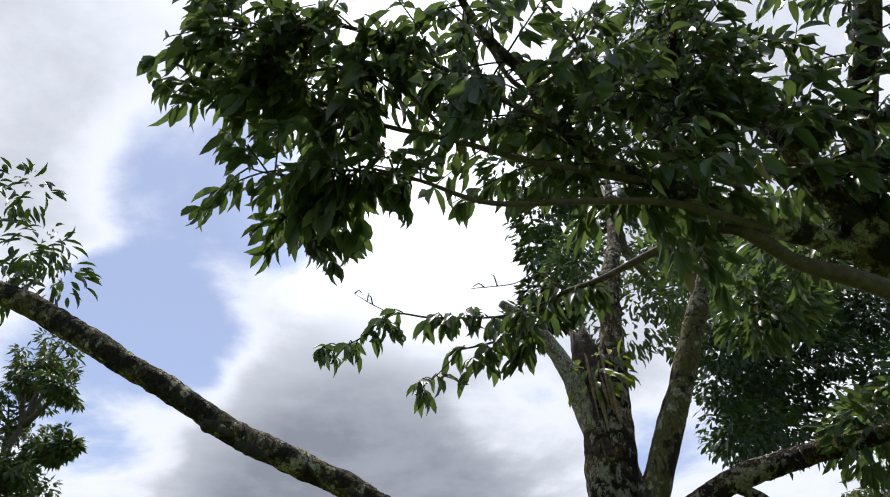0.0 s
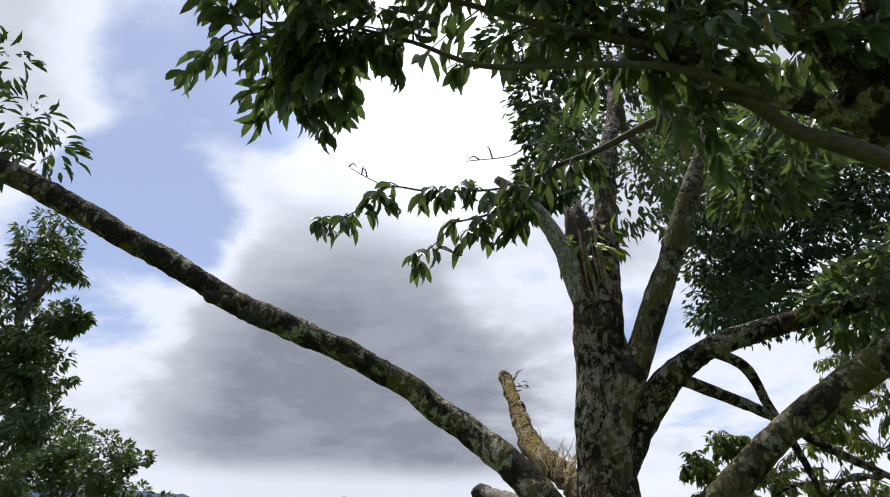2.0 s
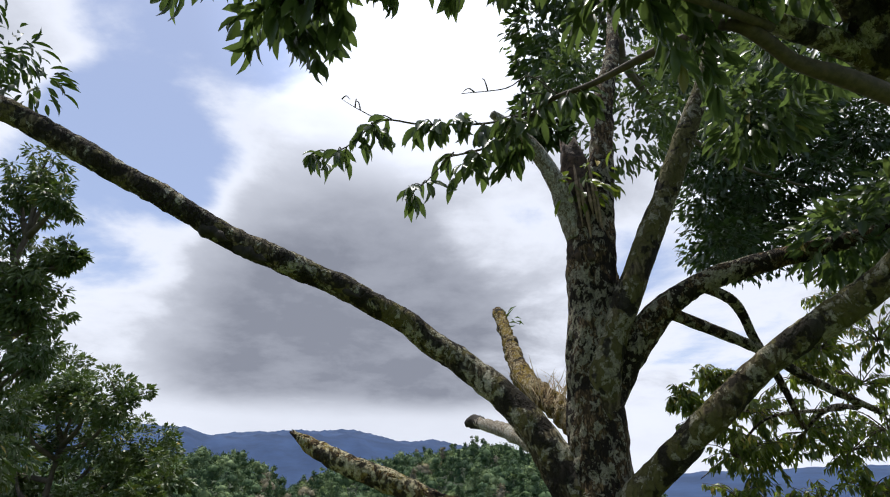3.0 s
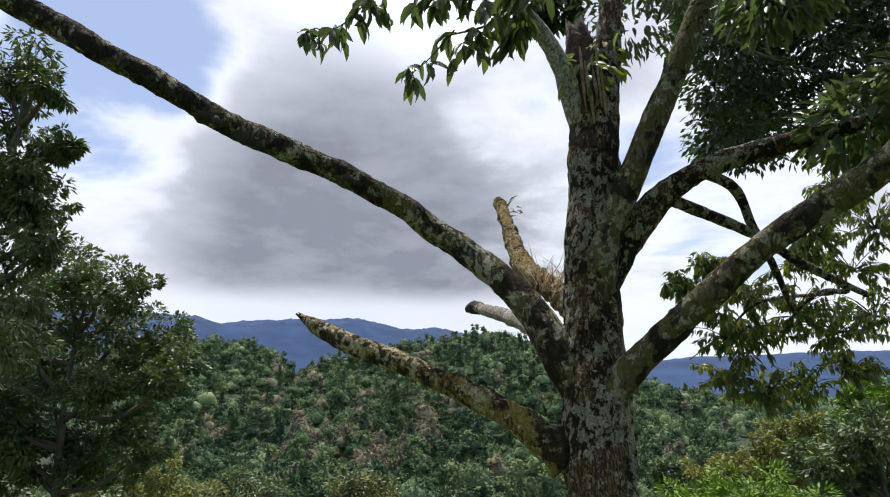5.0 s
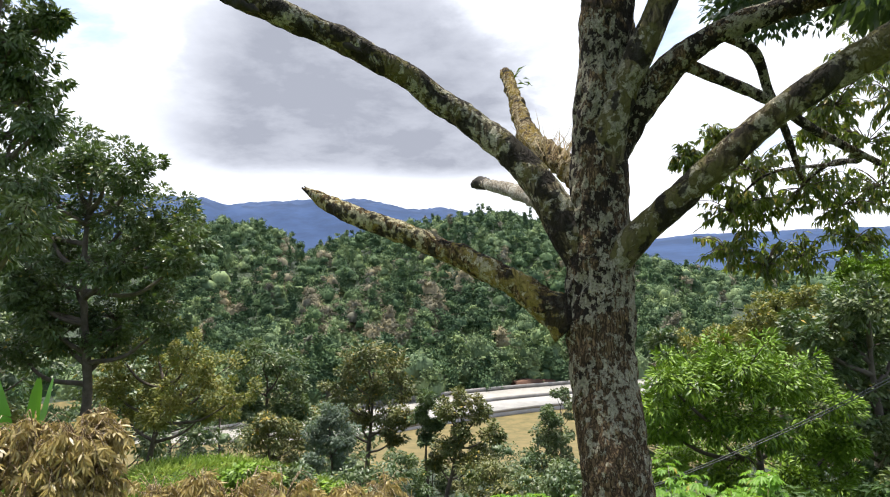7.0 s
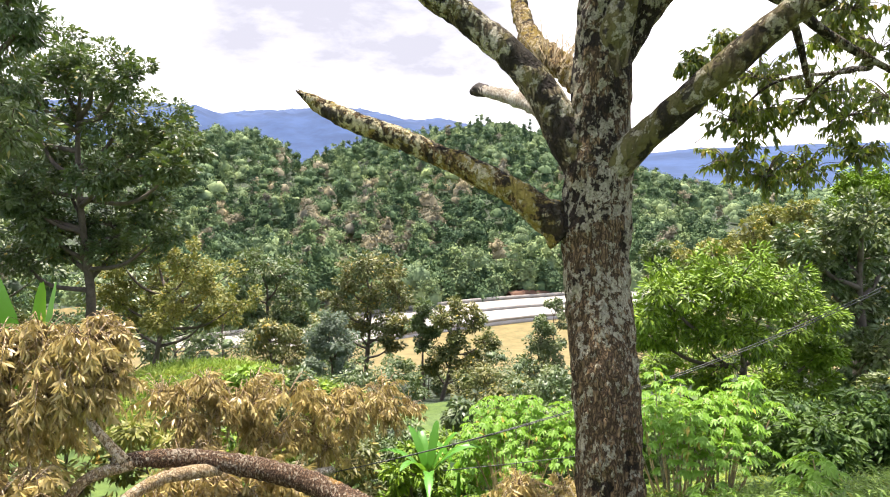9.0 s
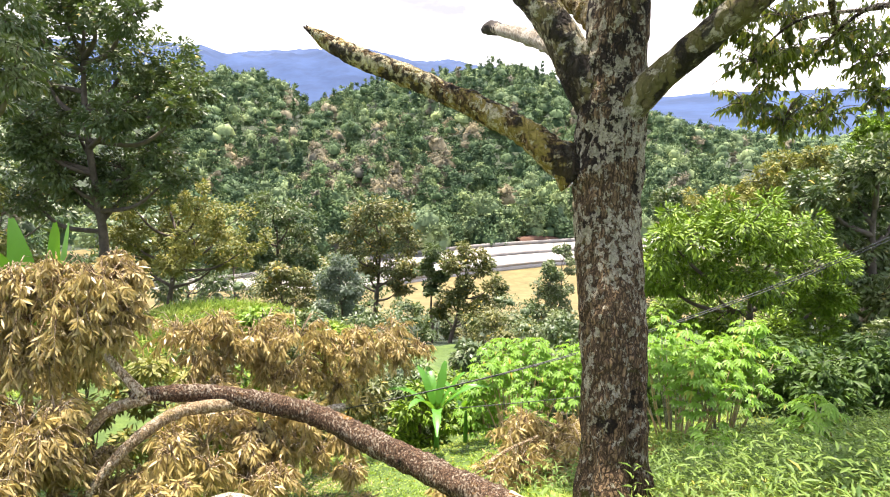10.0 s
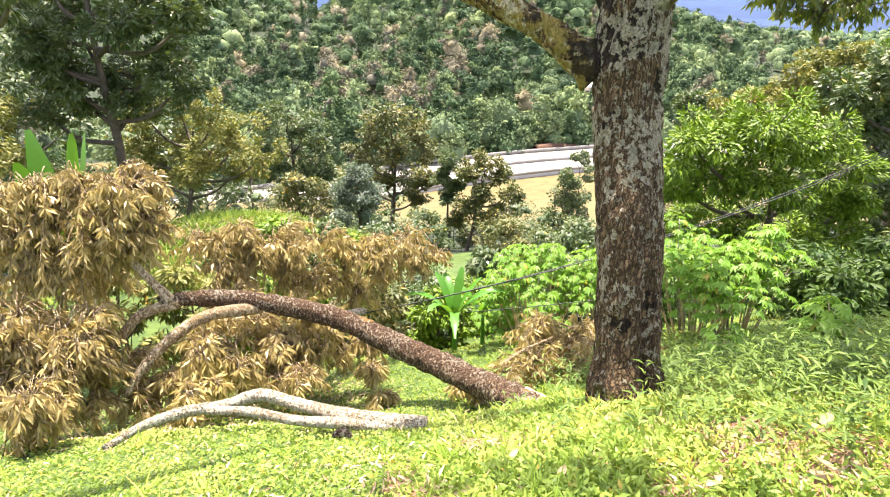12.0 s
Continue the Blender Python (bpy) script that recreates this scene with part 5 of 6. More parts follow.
def forest():
    """Rounded crowns in tiers, each with loose leaf tufts round it."""
    r = np.random.default_rng(5)
    out = {0: [], 1: [], 2: []}
    spots = []
    for _ in range(200):
        x = r.uniform(-75, 95)
        spots.append((x, float(np.interp(x, [p[0] for p in ROAD], [p[1] for p in ROAD])) + r.uniform(12, 24), True))
    d = 105.0
    while d < 760:
        gap = 5.3 + 0.008 * (d - 105) if d < 372 else 12.0
        for az in np.arange(-38, 40, math.degrees(gap / d)):
            e, a = d + r.uniform(-0.5, 0.5) * gap, math.radians(az + r.uniform(-0.5, 0.5) * math.degrees(gap / d))
            # the sides lie behind the near trees
            if (d > 372 and az > 5) or (d < 372 and (-27 < az < 24 or r.uniform() < 0.3)):
                spots.append((e * math.sin(a), e * math.cos(a), False))
        d += gap
    for x, y, edge in spots:
        d = math.hypot(x, y)
        if y < np.interp(x, [p[0] for p in ROAD], [p[1] for p in ROAD]) + 11:
            continue
        if min(math.hypot(x - a, y - b + 5) for a, b in HOUSES) < 6.5:
            continue
        z = float(ground_z(x, y))
        h, w = (r.uniform(3.5, 7), r.uniform(1.8, 3.0)) if edge else (r.uniform(5.5, 13.5), r.uniform(2.4, 4.8))
        if d > 390:
            h, w = h * 0.8, w * 1.7
        u = r.uniform()
        brown = math.exp(-((x + 30) ** 2 / 900 + (y - 185) ** 2 / 600))
        pale = math.exp(-((x - 16) ** 2 / 260 + (y - 152) ** 2 / 500))
        k = 1 if u < 0.05 + 0.65 * brown else 2 if u < 0.34 + 0.4 * brown + 0.6 * pale else 0
        tall = not edge and r.uniform() < 0.2
        slim = 0.55 if tall else r.uniform(0.85, 1.2)
        h = h * (1.2 if tall else 1.0)
        if k:
            out[k].append(tube([(x, y, z - 0.5, 0.22), (x + r.normal(0, 0.4), y, z + h * 0.8, 0.1)], 3, 20.0))
        # a broad broken crown, with lesser ones at its shoulders
        tiers = ((0.3, 0.8), (0.52, 0.75), (0.68, 0.58), (0.8, 0.42)) if tall else ((0.28, 0.95), (0.55, 0.82), (0.7, 0.58), (0.82, 0.4))[:4 if d < 230 else 3]
        for i, (q, wide) in enumerate(tiers):
            a, size = r.uniform(0, 6.28), w * slim * wide * r.uniform(0.8, 1.2)
            off = 0.1 if i == 0 or tall else r.uniform(0.2, 0.6)
            c = np.array((x + math.cos(a) * w * off, y + math.sin(a) * w * off, z + h * (q + r.normal(0, 0.03))))
            out[k].append((c + CORE * (size * 0.82 * r.uniform(0.75, 1.12, (len(CORE), 1))) * (1, 1, 1.1 if tall else 0.72), CORE_FACES))
            m = int((34 + 62 * wide) * (1.2 if d < 230 else 0.8 if d < 390 else 0.4))
            d3 = ball(r, m)
            d3[:, 1] = -np.abs(d3[:, 1]) * np.where(r.uniform(0, 1, m) < 0.85, 1, -1)
            d3[:, 2] += 0.6
            # tufts gather in heaps with gaps between them
            heap_at = unit(d3[r.integers(0, m, 7)])
            d3 = unit(d3 + 0.8 * heap_at[np.argmax(d3 @ heap_at.T, 1)])
            p = c + d3 * (size * r.uniform(0.72, 1.2, (m, 1))) * (1, 1, 1.1 if tall else 0.78)
            out[k].append(leaves(p, d3 * 0.6 + r.normal(0, 0.6, (m, 3)), r.uniform(0.4, 0.85, m), r.uniform(0.32, 0.62, m), TUFT, r, d3 + (0, 0, 0.3), 0.3))
    for k, mat in ((0, FOREST), (1, FOREST_BROWN), (2, FOREST_LIGHT)):
        v, f = join(out[k])
        tagged(new("forest", mesh_of("forest", v, f, mat)), ("dense dark green wood on the hills", "bare brownish trees in the wood", "pale green trees in the wood")[k], "forest", kind="stuff")


forest()


def box(a, b):
    (x0, y0, z0), (x1, y1, z1) = a, b
    v = np.array([(x, y, z) for z in (z0, z1) for y in (y0, y1) for x in (x0, x1)], float)
    f = np.array([(0, 2, 3, 1), (4, 5, 7, 6), (0, 1, 5, 4), (2, 6, 7, 3), (0, 4, 6, 2), (1, 3, 7, 5)])
    return v, f


def make_house(x, y, w, d, h, turn, roof_mat):
    ob = tagged(empty("house", foot(x, y, 0.4)), "small low house with a pale sheet roof among trees", "house")
    ob.rotation_euler = (0, 0, turn)
    part("wall", mesh_of("wall", *box((-w / 2, -d / 2, 0), (w / 2, d / 2, h)), WALLS), ob)
    e = 0.5
    v = np.array([(-w / 2 - e, -d / 2 - e, h), (w / 2 + e, -d / 2 - e, h), (w / 2 + e, d / 2 + e, h), (-w / 2 - e, d / 2 + e, h), (-w / 2 - e, 0, h + 1.5), (w / 2 + e, 0, h + 1.5)])
    part("roof", mesh_of("roof", np.vstack([v, v - (0, 0, 0.12)]), np.array([(0, 1, 5, 4), (2, 3, 4, 5), (6, 10, 11, 7), (8, 11, 10, 9), (0, 4, 10, 6), (3, 9, 10, 4), (1, 7, 11, 5), (2, 5, 11, 8), (0, 6, 7, 1), (3, 2, 8, 9)]), roof_mat), ob)
    part("door", mesh_of("door", *box((-0.5, -d / 2 - 0.06, 0.3), (0.5, -d / 2 + 0.02, 2.3)), BARK_FAR), ob)
    for s in (-1, 1):
        part("window", mesh_of("window", *box((s * w * 0.3 - 0.6, -d / 2 - 0.05, 1.2), (s * w * 0.3 + 0.6, -d / 2 + 0.02, 2.2)), BARK_FAR), ob)


for (x, y), w, d, h, turn in zip(HOUSES, (8, 6), (6, 5), (3.2, 3), (0.2, -0.3)):
    make_house(x, y, w, d, h, turn, PAINT)


# ---- the fallen tree ----
fallen = tagged(empty("fallen_tree", (-0.6, 4.9, -1.6)), "fallen tree with brown bark and dry withered leaves", "fallen tree")
ORIGIN = np.array((-0.6, 4.9, -1.6))


def there(points):
    return [(p[0] + 0.6, p[1] - 4.9, p[2] + 1.6, *p[3:]) for p in points]


limb("trunk", fallen, there(offset([(0.56, 3.98, -1.24), (0.4, 4.12, -1.25), (-0.07, 4.62, -1.31), (-0.62, 5.0, -1.27), (-1.18, 5.25, -1.14), (-1.74, 5.3, -1.02), (-2.13, 5.2, -0.9), (-2.46, 5.0, -0.8), (-2.68, 4.85, -0.76)], [0.12, 0.125, 0.12, 0.11, 0.10, 0.095, 0.08, 0.07, 0.05])), BARK_BROWN, 28, 0.02, 0.16, 0.12, 40.0, 0.05)
limb("branch", fallen, there(offset([(-2.6, 4.87, -0.76), (-2.81, 4.9, -0.53), (-3.0, 4.95, -0.31), (-3.25, 5.0, -0.06), (-3.49, 5.05, 0.13)], [0.05, 0.035, 0.03, 0.02, 0.01])), BARK_TAN, 10, 0.04, 0.1, 0.1, 41.0)
limb("branch", fallen, there(offset([(-1.95, 5.25, -1.02), (-2.29, 4.9, -0.92), (-2.52, 4.7, -1.01), (-2.71, 4.5, -1.18), (-2.85, 4.35, -1.4)], [0.06, 0.055, 0.05, 0.045, 0.03])), BARK_TAN, 12, 0.04, 0.1, 0.1, 42.0, 0, "branch stripped of its bark")
limb("branch", fallen, there(offset([(-2.55, 4.9, -0.8), (-2.82, 4.75, -0.84), (-2.97, 4.65, -0.99), (-3.08, 4.6, -1.13), (-3.15, 4.5, -1.4)], [0.05, 0.045, 0.04, 0.03])), BARK_TAN, 10, 0.04, 0.1, 0.1, 43.0)
limb("branch", fallen, there(offset([(-1.6, 5.3, -1.1), (-1.54, 6.0, -1.51), (-1.21, 6.6, -1.73)], [0.06, 0.055, 0.05])), BARK_PALE, 10, 0.04, 0.1, 0.1, 44.0, 0.02, "sawn pale branch")
for i in range(9):
    a = i * 0.7
    d = np.array((math.cos(a) * 0.085, math.sin(a) * 0.06, math.sin(a) * 0.075))
    p = np.array((0.53, 4.0, -1.22)) + d
    q = p + np.array((0.09, -0.065, -0.02)) * rng.uniform(0.8, 2.6) + d * 0.3
    limb("splinter", fallen, there([(*(p - (0.06, -0.04, 0)), 0.03), (*((p + q) / 2), 0.022), (*q, 0.003)]), CUT, 6, 0.03, 0.3, 0.2, 80.0 + i, 0, "pale torn wood")
DEAD = [((-3.05, 5.0, 0.12), 0.42), ((-3.5, 5.0, 0.2), 0.5), ((-3.9, 5.0, 0.1), 0.5), ((-3.3, 5.0, -0.25), 0.5), ((-2.8, 5.1, -0.15), 0.36), ((-3.8, 4.9, -0.3), 0.5), ((-4.2, 5.0, -0.1), 0.5), ((-2.75, 5.15, 0.05), 0.3),
        ((-3.5, 4.4, -0.75), 0.4), ((-3.2, 4.4, -1.0), 0.36), ((-3.8, 4.4, -0.9), 0.45), ((-3.5, 4.2, -1.15), 0.4), ((-4.1, 4.5, -0.7), 0.45), ((-3.05, 4.25, -1.3), 0.3), ((-2.95, 3.45, -1.0), 0.24), ((-3.2, 3.5, -1.0), 0.26),
        ((-2.5, 6.2, -0.85), 0.4), ((-2.15, 6.3, -0.95), 0.4), ((-2.8, 6.1, -0.8), 0.35), ((-1.55, 6.7, -1.2), 0.42), ((-1.2, 6.9, -1.15), 0.42), ((-0.9, 7.2, -1.35), 0.42), ((-0.5, 7.5, -1.5), 0.4), ((-1.9, 6.5, -1.2), 0.4), ((-1.4, 7.0, -1.7), 0.45), ((-2.4, 6.0, -1.4), 0.4),
        ((-1.75, 4.95, -1.5), 0.3), ((-2.1, 4.8, -1.4), 0.3), ((-2.4, 4.7, -1.35), 0.3), ((-1.42, 5.2, -1.55), 0.32), ((-2.8, 4.6, -1.35), 0.3), ((-1.6, 5.4, -1.45), 0.35), ((-2.2, 5.3, -1.3), 0.4), ((-2.6, 5.2, -1.3), 0.4), ((-1.5, 4.75, -1.55), 0.22), ((-2.0, 3.95, -1.15), 0.16),
        ((-4.3, 5.6, -0.6), 0.5), ((-4.5, 5.6, -1.0), 0.5), ((-4.0, 5.4, -0.9), 0.45), ((-3.6, 4.1, -1.3), 0.4), ((-4.0, 4.2, -1.2), 0.45), ((-3.4, 5.3, -0.7), 0.4), ((-3.0, 4.5, -1.2), 0.3), ((-1.0, 5.1, -1.6), 0.26), ((-2.3, 4.3, -1.3), 0.24),
        ((-2.3, 6.2, -0.62), 0.42), ((-1.9, 6.4, -0.78), 0.42), ((-1.45, 6.7, -0.88), 0.42), ((-1.0, 6.9, -0.95), 0.42), ((-0.6, 7.2, -1.15), 0.4), ((-2.0, 5.6, -1.35), 0.38), ((-1.5, 5.7, -1.5), 0.38), ((-1.05, 5.6, -1.6), 0.32), ((-2.5, 5.6, -1.2), 0.4), ((-1.75, 5.05, -1.35), 0.26)]
DEAD = [((c[0] + rng.normal(0, 0.12), c[1] + rng.normal(0, 0.12), c[2] + rng.normal(0, 0.1)), r0 * rng.uniform(0.45, 1.1)) for c, r0 in DEAD for _ in range(2)]
# the solid dome at the broken top and the skirt below it
DEAD += [((-3.70, 5.00, 0.19), 0.36), ((-3.35, 5.10, 0.24), 0.34), ((-2.93, 5.00, 0.19), 0.32), ((-3.50, 4.90, -0.08), 0.38), ((-3.06, 4.90, -0.11), 0.36), ((-3.89, 4.90, -0.24), 0.38), ((-3.35, 4.85, -0.43), 0.34), ((-2.94, 5.00, -0.38), 0.26), ((-2.80, 5.10, -0.12), 0.24), ((-4.08, 5.10, 0.06), 0.36), ((-3.68, 4.80, -0.46), 0.30), ((-3.65, 4.40, -0.67), 0.30), ((-3.34, 4.45, -0.83), 0.28), ((-3.54, 4.30, -1.07), 0.28), ((-3.11, 4.50, -0.75), 0.24), ((-3.09, 4.40, -1.12), 0.22), ((-3.60, 4.20, -0.85), 0.30), ((-3.13, 3.60, -1.01), 0.20)]
at, way, wood = hanging(rng, DEAD, 18, 36, 0.38, 0.85)
foliage("foliage", fallen, at, way, 0.11, 0.021, LEAF_DRY, LEAF_LOW, 70, "dry yellow brown withered leaves", ORIGIN)
v, f = join(wood)
part("twig_growth", mesh_of("twig_growth", v - ORIGIN, f, BARK_TAN), fallen, "thin bare twigs", kind="stuff")
heap = tagged(empty("leaf_heap", foot(1.1, 5.6)), "heap of dry brown cut branches and leaves", "brush heap")
HEAP = [((1.0, 5.5, -1.62), 0.36), ((0.6, 5.35, -1.68), 0.3), ((1.35, 5.9, -1.68), 0.32), ((0.85, 5.9, -1.6), 0.36), ((0.22, 4.6, -1.5), 0.2), ((0.05, 4.9, -1.6), 0.22), ((1.1, 5.2, -1.6), 0.3), ((1.6, 5.5, -1.6), 0.3), ((0.75, 5.6, -1.45), 0.3), ((1.2, 5.6, -1.5), 0.34), ((0.7, 5.2, -1.55), 0.32), ((0.4, 5.0, -1.6), 0.28), ((1.3, 5.3, -1.5), 0.32), ((1.75, 5.2, -1.5), 0.26)]
at, way, wood = hanging(rng, HEAP, 22, 36, 0.36, 0.8)
foliage("foliage", heap, at, way, 0.10, 0.020, LEAF_DRY, LEAF_LOW, 71, "", heap.location)
v, f = join(wood)
part("twig_growth", mesh_of("twig_growth", v - np.array(heap.location), f, BARK_TAN), heap, "thin bare twigs", kind="stuff")
for i, (a, b) in enumerate([((0.2, 5.0, -1.62), (0.9, 5.5, -1.45)), ((1.7, 5.3, -1.6), (1.0, 5.7, -1.4)), ((0.5, 6.1, -1.8), (1.1, 5.3, -1.5))]):
    o = np.array(heap.location)
    limb("branch", heap, [(*(np.array(a) - o), 0.022), (*((np.array(a) + b) / 2 - o + (0, 0, 0.05)), 0.018), (*(np.array(b) - o), 0.01)], BARK_TAN, 8, 0.05, 0.1, 0.1, 90.0 + i)

log = tagged(empty("cut_branch", (-1.2, 3.35, -0.91)), "forked pale grey cut branch lying on grass", "branch")


def on_log(points):
    return [(p[0] + 1.2, p[1] - 3.35, p[2] + 0.95, *p[3:]) for p in points]


limb("stem", log, on_log(offset([(-0.22, 3.1, -0.78), (-0.43, 3.15, -0.79), (-0.79, 3.3, -0.85), (-1.14, 3.5, -0.91), (-1.39, 3.55, -0.88), (-1.61, 3.5, -0.93), (-1.87, 3.4, -0.92), (-2.1, 3.3, -0.96), (-2.25, 3.15, -1.0)], [0.06, 0.055, 0.05, 0.045, 0.045, 0.04, 0.033, 0.022])), BARK_LOG, 12, 0.03, 0.1, 0.15, 45.0, 0.04)
limb("side_branch", log, on_log(offset([(-0.35, 3.1, -0.8), (-0.76, 3.2, -0.84), (-1.07, 3.25, -0.86), (-1.39, 3.35, -0.87), (-1.7, 3.42, -0.92)], [0.042, 0.038, 0.034, 0.032, 0.027])), BARK_LOG, 10, 0.03, 0.1, 0.15, 46.0)


# ---- cassava, bananas ----
def make_cassava(at, height, width, stems, seed, label):
    r = np.random.default_rng(seed)
    ob = tagged(empty("cassava_plant", at), label, "shrub", "cassava plants on the slope")
    tops = []
    for k in range(stems):
        a, d = r.uniform(0, 6.28), width * math.sqrt(r.uniform(0.02, 1))
        foot_at = np.array((math.cos(a) * d * 0.35, math.sin(a) * d * 0.35, -0.1))
        top = np.array((math.cos(a) * d, math.sin(a) * d, height * r.uniform(0.6, 1.0) * (1 - 0.3 * (d / width) ** 2)))
        v, f = tube([(*foot_at, 0.010), (*((foot_at + top) / 2 + r.normal(0, 0.03, 3)), 0.008), (*top, 0.005)], 6, 0.12)
        part("stem", mesh_of("stem", v, f, CUT if k % 3 else BARK_PALE, True), ob)
        tops.append(top)
    at_, way_, face_, size_ = [], [], [], []
    stalks = []
    for top in tops:
        for k in range(15):
            # leaf stalks in a spiral below the shoot's tip; the hand of leaflets hangs from each stalk's end
            a, drop = k * 2.4 + r.uniform(-0.4, 0.4), k / 15
            out = np.array((math.cos(a), math.sin(a), 0.75 - 1.0 * drop))
            hub = top + (0, 0, -0.26 * drop) + unit(out) * r.uniform(0.10, 0.24) * (0.5 + 0.7 * drop)
            stalks.append(tube([(*(top + (0, 0, -0.26 * drop)), 0.0025), (*hub, 0.0018)], 3, 0.3))
            lead = np.array((math.cos(a), math.sin(a), -0.30))
            side = np.array((-math.sin(a), math.cos(a), 0.0))
            size = r.uniform(0.085, 0.14)
            for q in range(7):
                g = (q - 3) * 0.55
                at_.append(hub)
                way_.append(lead * math.cos(g) + side * math.sin(g) + (0, 0, -0.25))
                face_.append((0.25 * math.cos(a), 0.25 * math.sin(a), 1.0))
                size_.append(size * (1 - 0.11 * abs(q - 3)))
    n = len(at_)
    size_ = np.array(size_)
    v, f = leaves(np.array(at_), np.array(way_), size_, size_ * r.uniform(0.30, 0.40, n), LEAF_MID, r, np.array(face_), 0.12)
    part("leaves", mesh_of("leaves", v, f, LEAF_CASSAVA, True), ob, kind="stuff")
    v, f = join(stalks)
    part("stalk_growth", mesh_of("stalk_growth", v, f, LEAF_CASSAVA), ob, kind="stuff")
    return ob


make_cassava(foot(0.95, 7.5), 1.45, 0.75, 34, 201, "tall bright green cassava with finger leaves")
make_cassava(foot(0.75, 8.6), 1.2, 0.6, 20, 202, "bright green cassava with finger leaves")
make_cassava(foot(2.7, 6.5), 1.55, 0.75, 34, 203, "wide bright green cassava on thin bare stems")
make_cassava(foot(3.3, 6.7), 1.45, 0.6, 22, 204, "bright green cassava on thin bare stems")
make_cassava(foot(1.9, 7.2), 1.5, 0.5, 18, 205, "bright green cassava behind the trunk")
make_cassava(foot(2.95, 4.7), 0.6, 0.2, 6, 206, "small young cassava on the grassy bank")
make_cassava(foot(2.35, 4.7), 0.4, 0.2, 5, 207, "small young cassava on the grassy bank")


def make_banana(at, height, count, seed, label, most=1.0, broad=0.1):
    r = np.random.default_rng(seed)
    ob = tagged(empty("banana_plant", at), label, "banana plant")
    v, f = tube([(0, 0, -0.1, height * 0.035), (0, 0, height * 0.25, height * 0.026), (0, 0, height * 0.45, height * 0.016)], 10, 0.08)
    part("stem", mesh_of("stem", v, f, LEAF_BANANA, True), ob)
    for k in range(count):
        a, open_ = k * 2.4 + r.uniform(-0.3, 0.3), r.uniform(0.1, most)
        s = np.linspace(0, 1, 12)[:, None]
        out = np.array((math.cos(a), math.sin(a), 0.0))
        mid = np.array((0, 0, height * 0.42)) + out * s * height * 0.8 * open_ + np.array((0, 0, 1.0)) * (s * height * 0.72 - s ** 2.2 * height * 0.6 * open_)
        side = np.array((-out[1], out[0], 0.0))
        w = height * broad * np.sin(np.pi * np.clip(s * 0.9 + 0.08, 0, 1)) ** 0.6 * (s > 0.12)
        fold = np.array((0, 0, 1.0)) * w * 0.45 + out * w * 0.2 * (1 - open_)
        rag = 1 + r.uniform(-0.18, 0.05, (12, 1))
        verts = np.concatenate([mid + side * w * rag + fold, mid, mid - side * w * rag + fold])
        i = np.arange(11)
        faces = np.concatenate([np.stack([i, i + 1, i + 13, i + 12], -1), np.stack([i + 12, i + 13, i + 25, i + 24], -1)])
        part("leaf", mesh_of("leaf", verts, faces, LEAF_BANANA, True), ob)
    return ob


make_banana(foot(-5.0, 7.1), 3.3, 4, 301, "banana plant with upright bright green leaves", 0.3, 0.05)
make_banana(foot(-0.12, 6.9), 1.1, 9, 302, "young banana plant with arching leaves on the slope", 1.0, 0.055)
make_banana(foot(0.25, 7.3), 1.0, 6, 303, "small young banana plant on the slope", 1.0, 0.05)


# ---- cables ----
def cable(a, b, sag, radius, label):
    p = [(*(np.array(a) * (1 - s) + np.array(b) * s - (0, 0, sag * 4 * s * (1 - s))), radius) for s in np.linspace(0, 1, 9)]
    v, f = tube(p, 5, 0.4)
    tagged(new("cable", mesh_of("cable", v, f, CABLE, True)), label, "cable", "cables over the slope")


for a, b, sag, q, label in [
        ((-1.25, 6.55, -1.74), (5.95, 8.0, 0.15), 0.25, 0.006, "thin grey cable sloping across the hillside"), ((-1.25, 6.6, -1.76), (5.95, 8.1, 0.05), 0.25, 0.006, "thin grey cable sloping across the hillside"),
        ((0.05, 6.6, -1.73), (6.4, 7.1, -0.9), 0.12, 0.005, "thin low cable sloping across the hillside")]:
    cable(a, b, sag, q, label)


# ---- grass, weeds and litter ----
def spread(r, n, near, far, power, half=46):
    d = near + (far - near) * r.uniform(0, 1, n) ** power
    a = np.radians(r.uniform(-half, half, n))
    x, y = d * np.sin(a), d * np.cos(a)
    return d, np.stack([x, y, ground_z(x, y) - 0.01], -1)


def bare(p):
    return bare_patch(p[:, 0], p[:, 1])


def grass():
    r = np.random.default_rng(8)
    n = 82000
    d, p = spread(r, n, 1.2, 12, 1.7)
    keep = r.uniform(0, 1, n) > 0.9 * bare(p)
    d, p = d[keep], p[keep]
    n = len(p)
    way = unit(np.stack([r.normal(0, 0.75, n), r.normal(0, 0.75, n) - 0.15, r.uniform(0.2, 1.0, n)], -1))
    h = r.uniform(0.02, 0.07, n) * (1 + 0.04 * d) * (1 + 0.35 * smoothstep(0.2, 1.0, p[:, 0]))
    short = smoothstep(0.5, -0.4, p[:, 0] - 0.12 * (p[:, 1] - 3))
    h = h * (1 - 0.5 * short)
    v, f = leaves(p, way, h, r.uniform(0.004, 0.010, n) * (1 + 0.07 * d) * (1 + 1.5 * short), BLADE, r, np.stack([r.normal(0, 0.7, n), r.normal(0, 0.7, n), r.uniform(0.3, 1.0, n)], -1), 0.3)
    tagged(new("grass", mesh_of("grass", v, f, GRASS)), "short bright green grass covering the slope", "grass", kind="stuff")


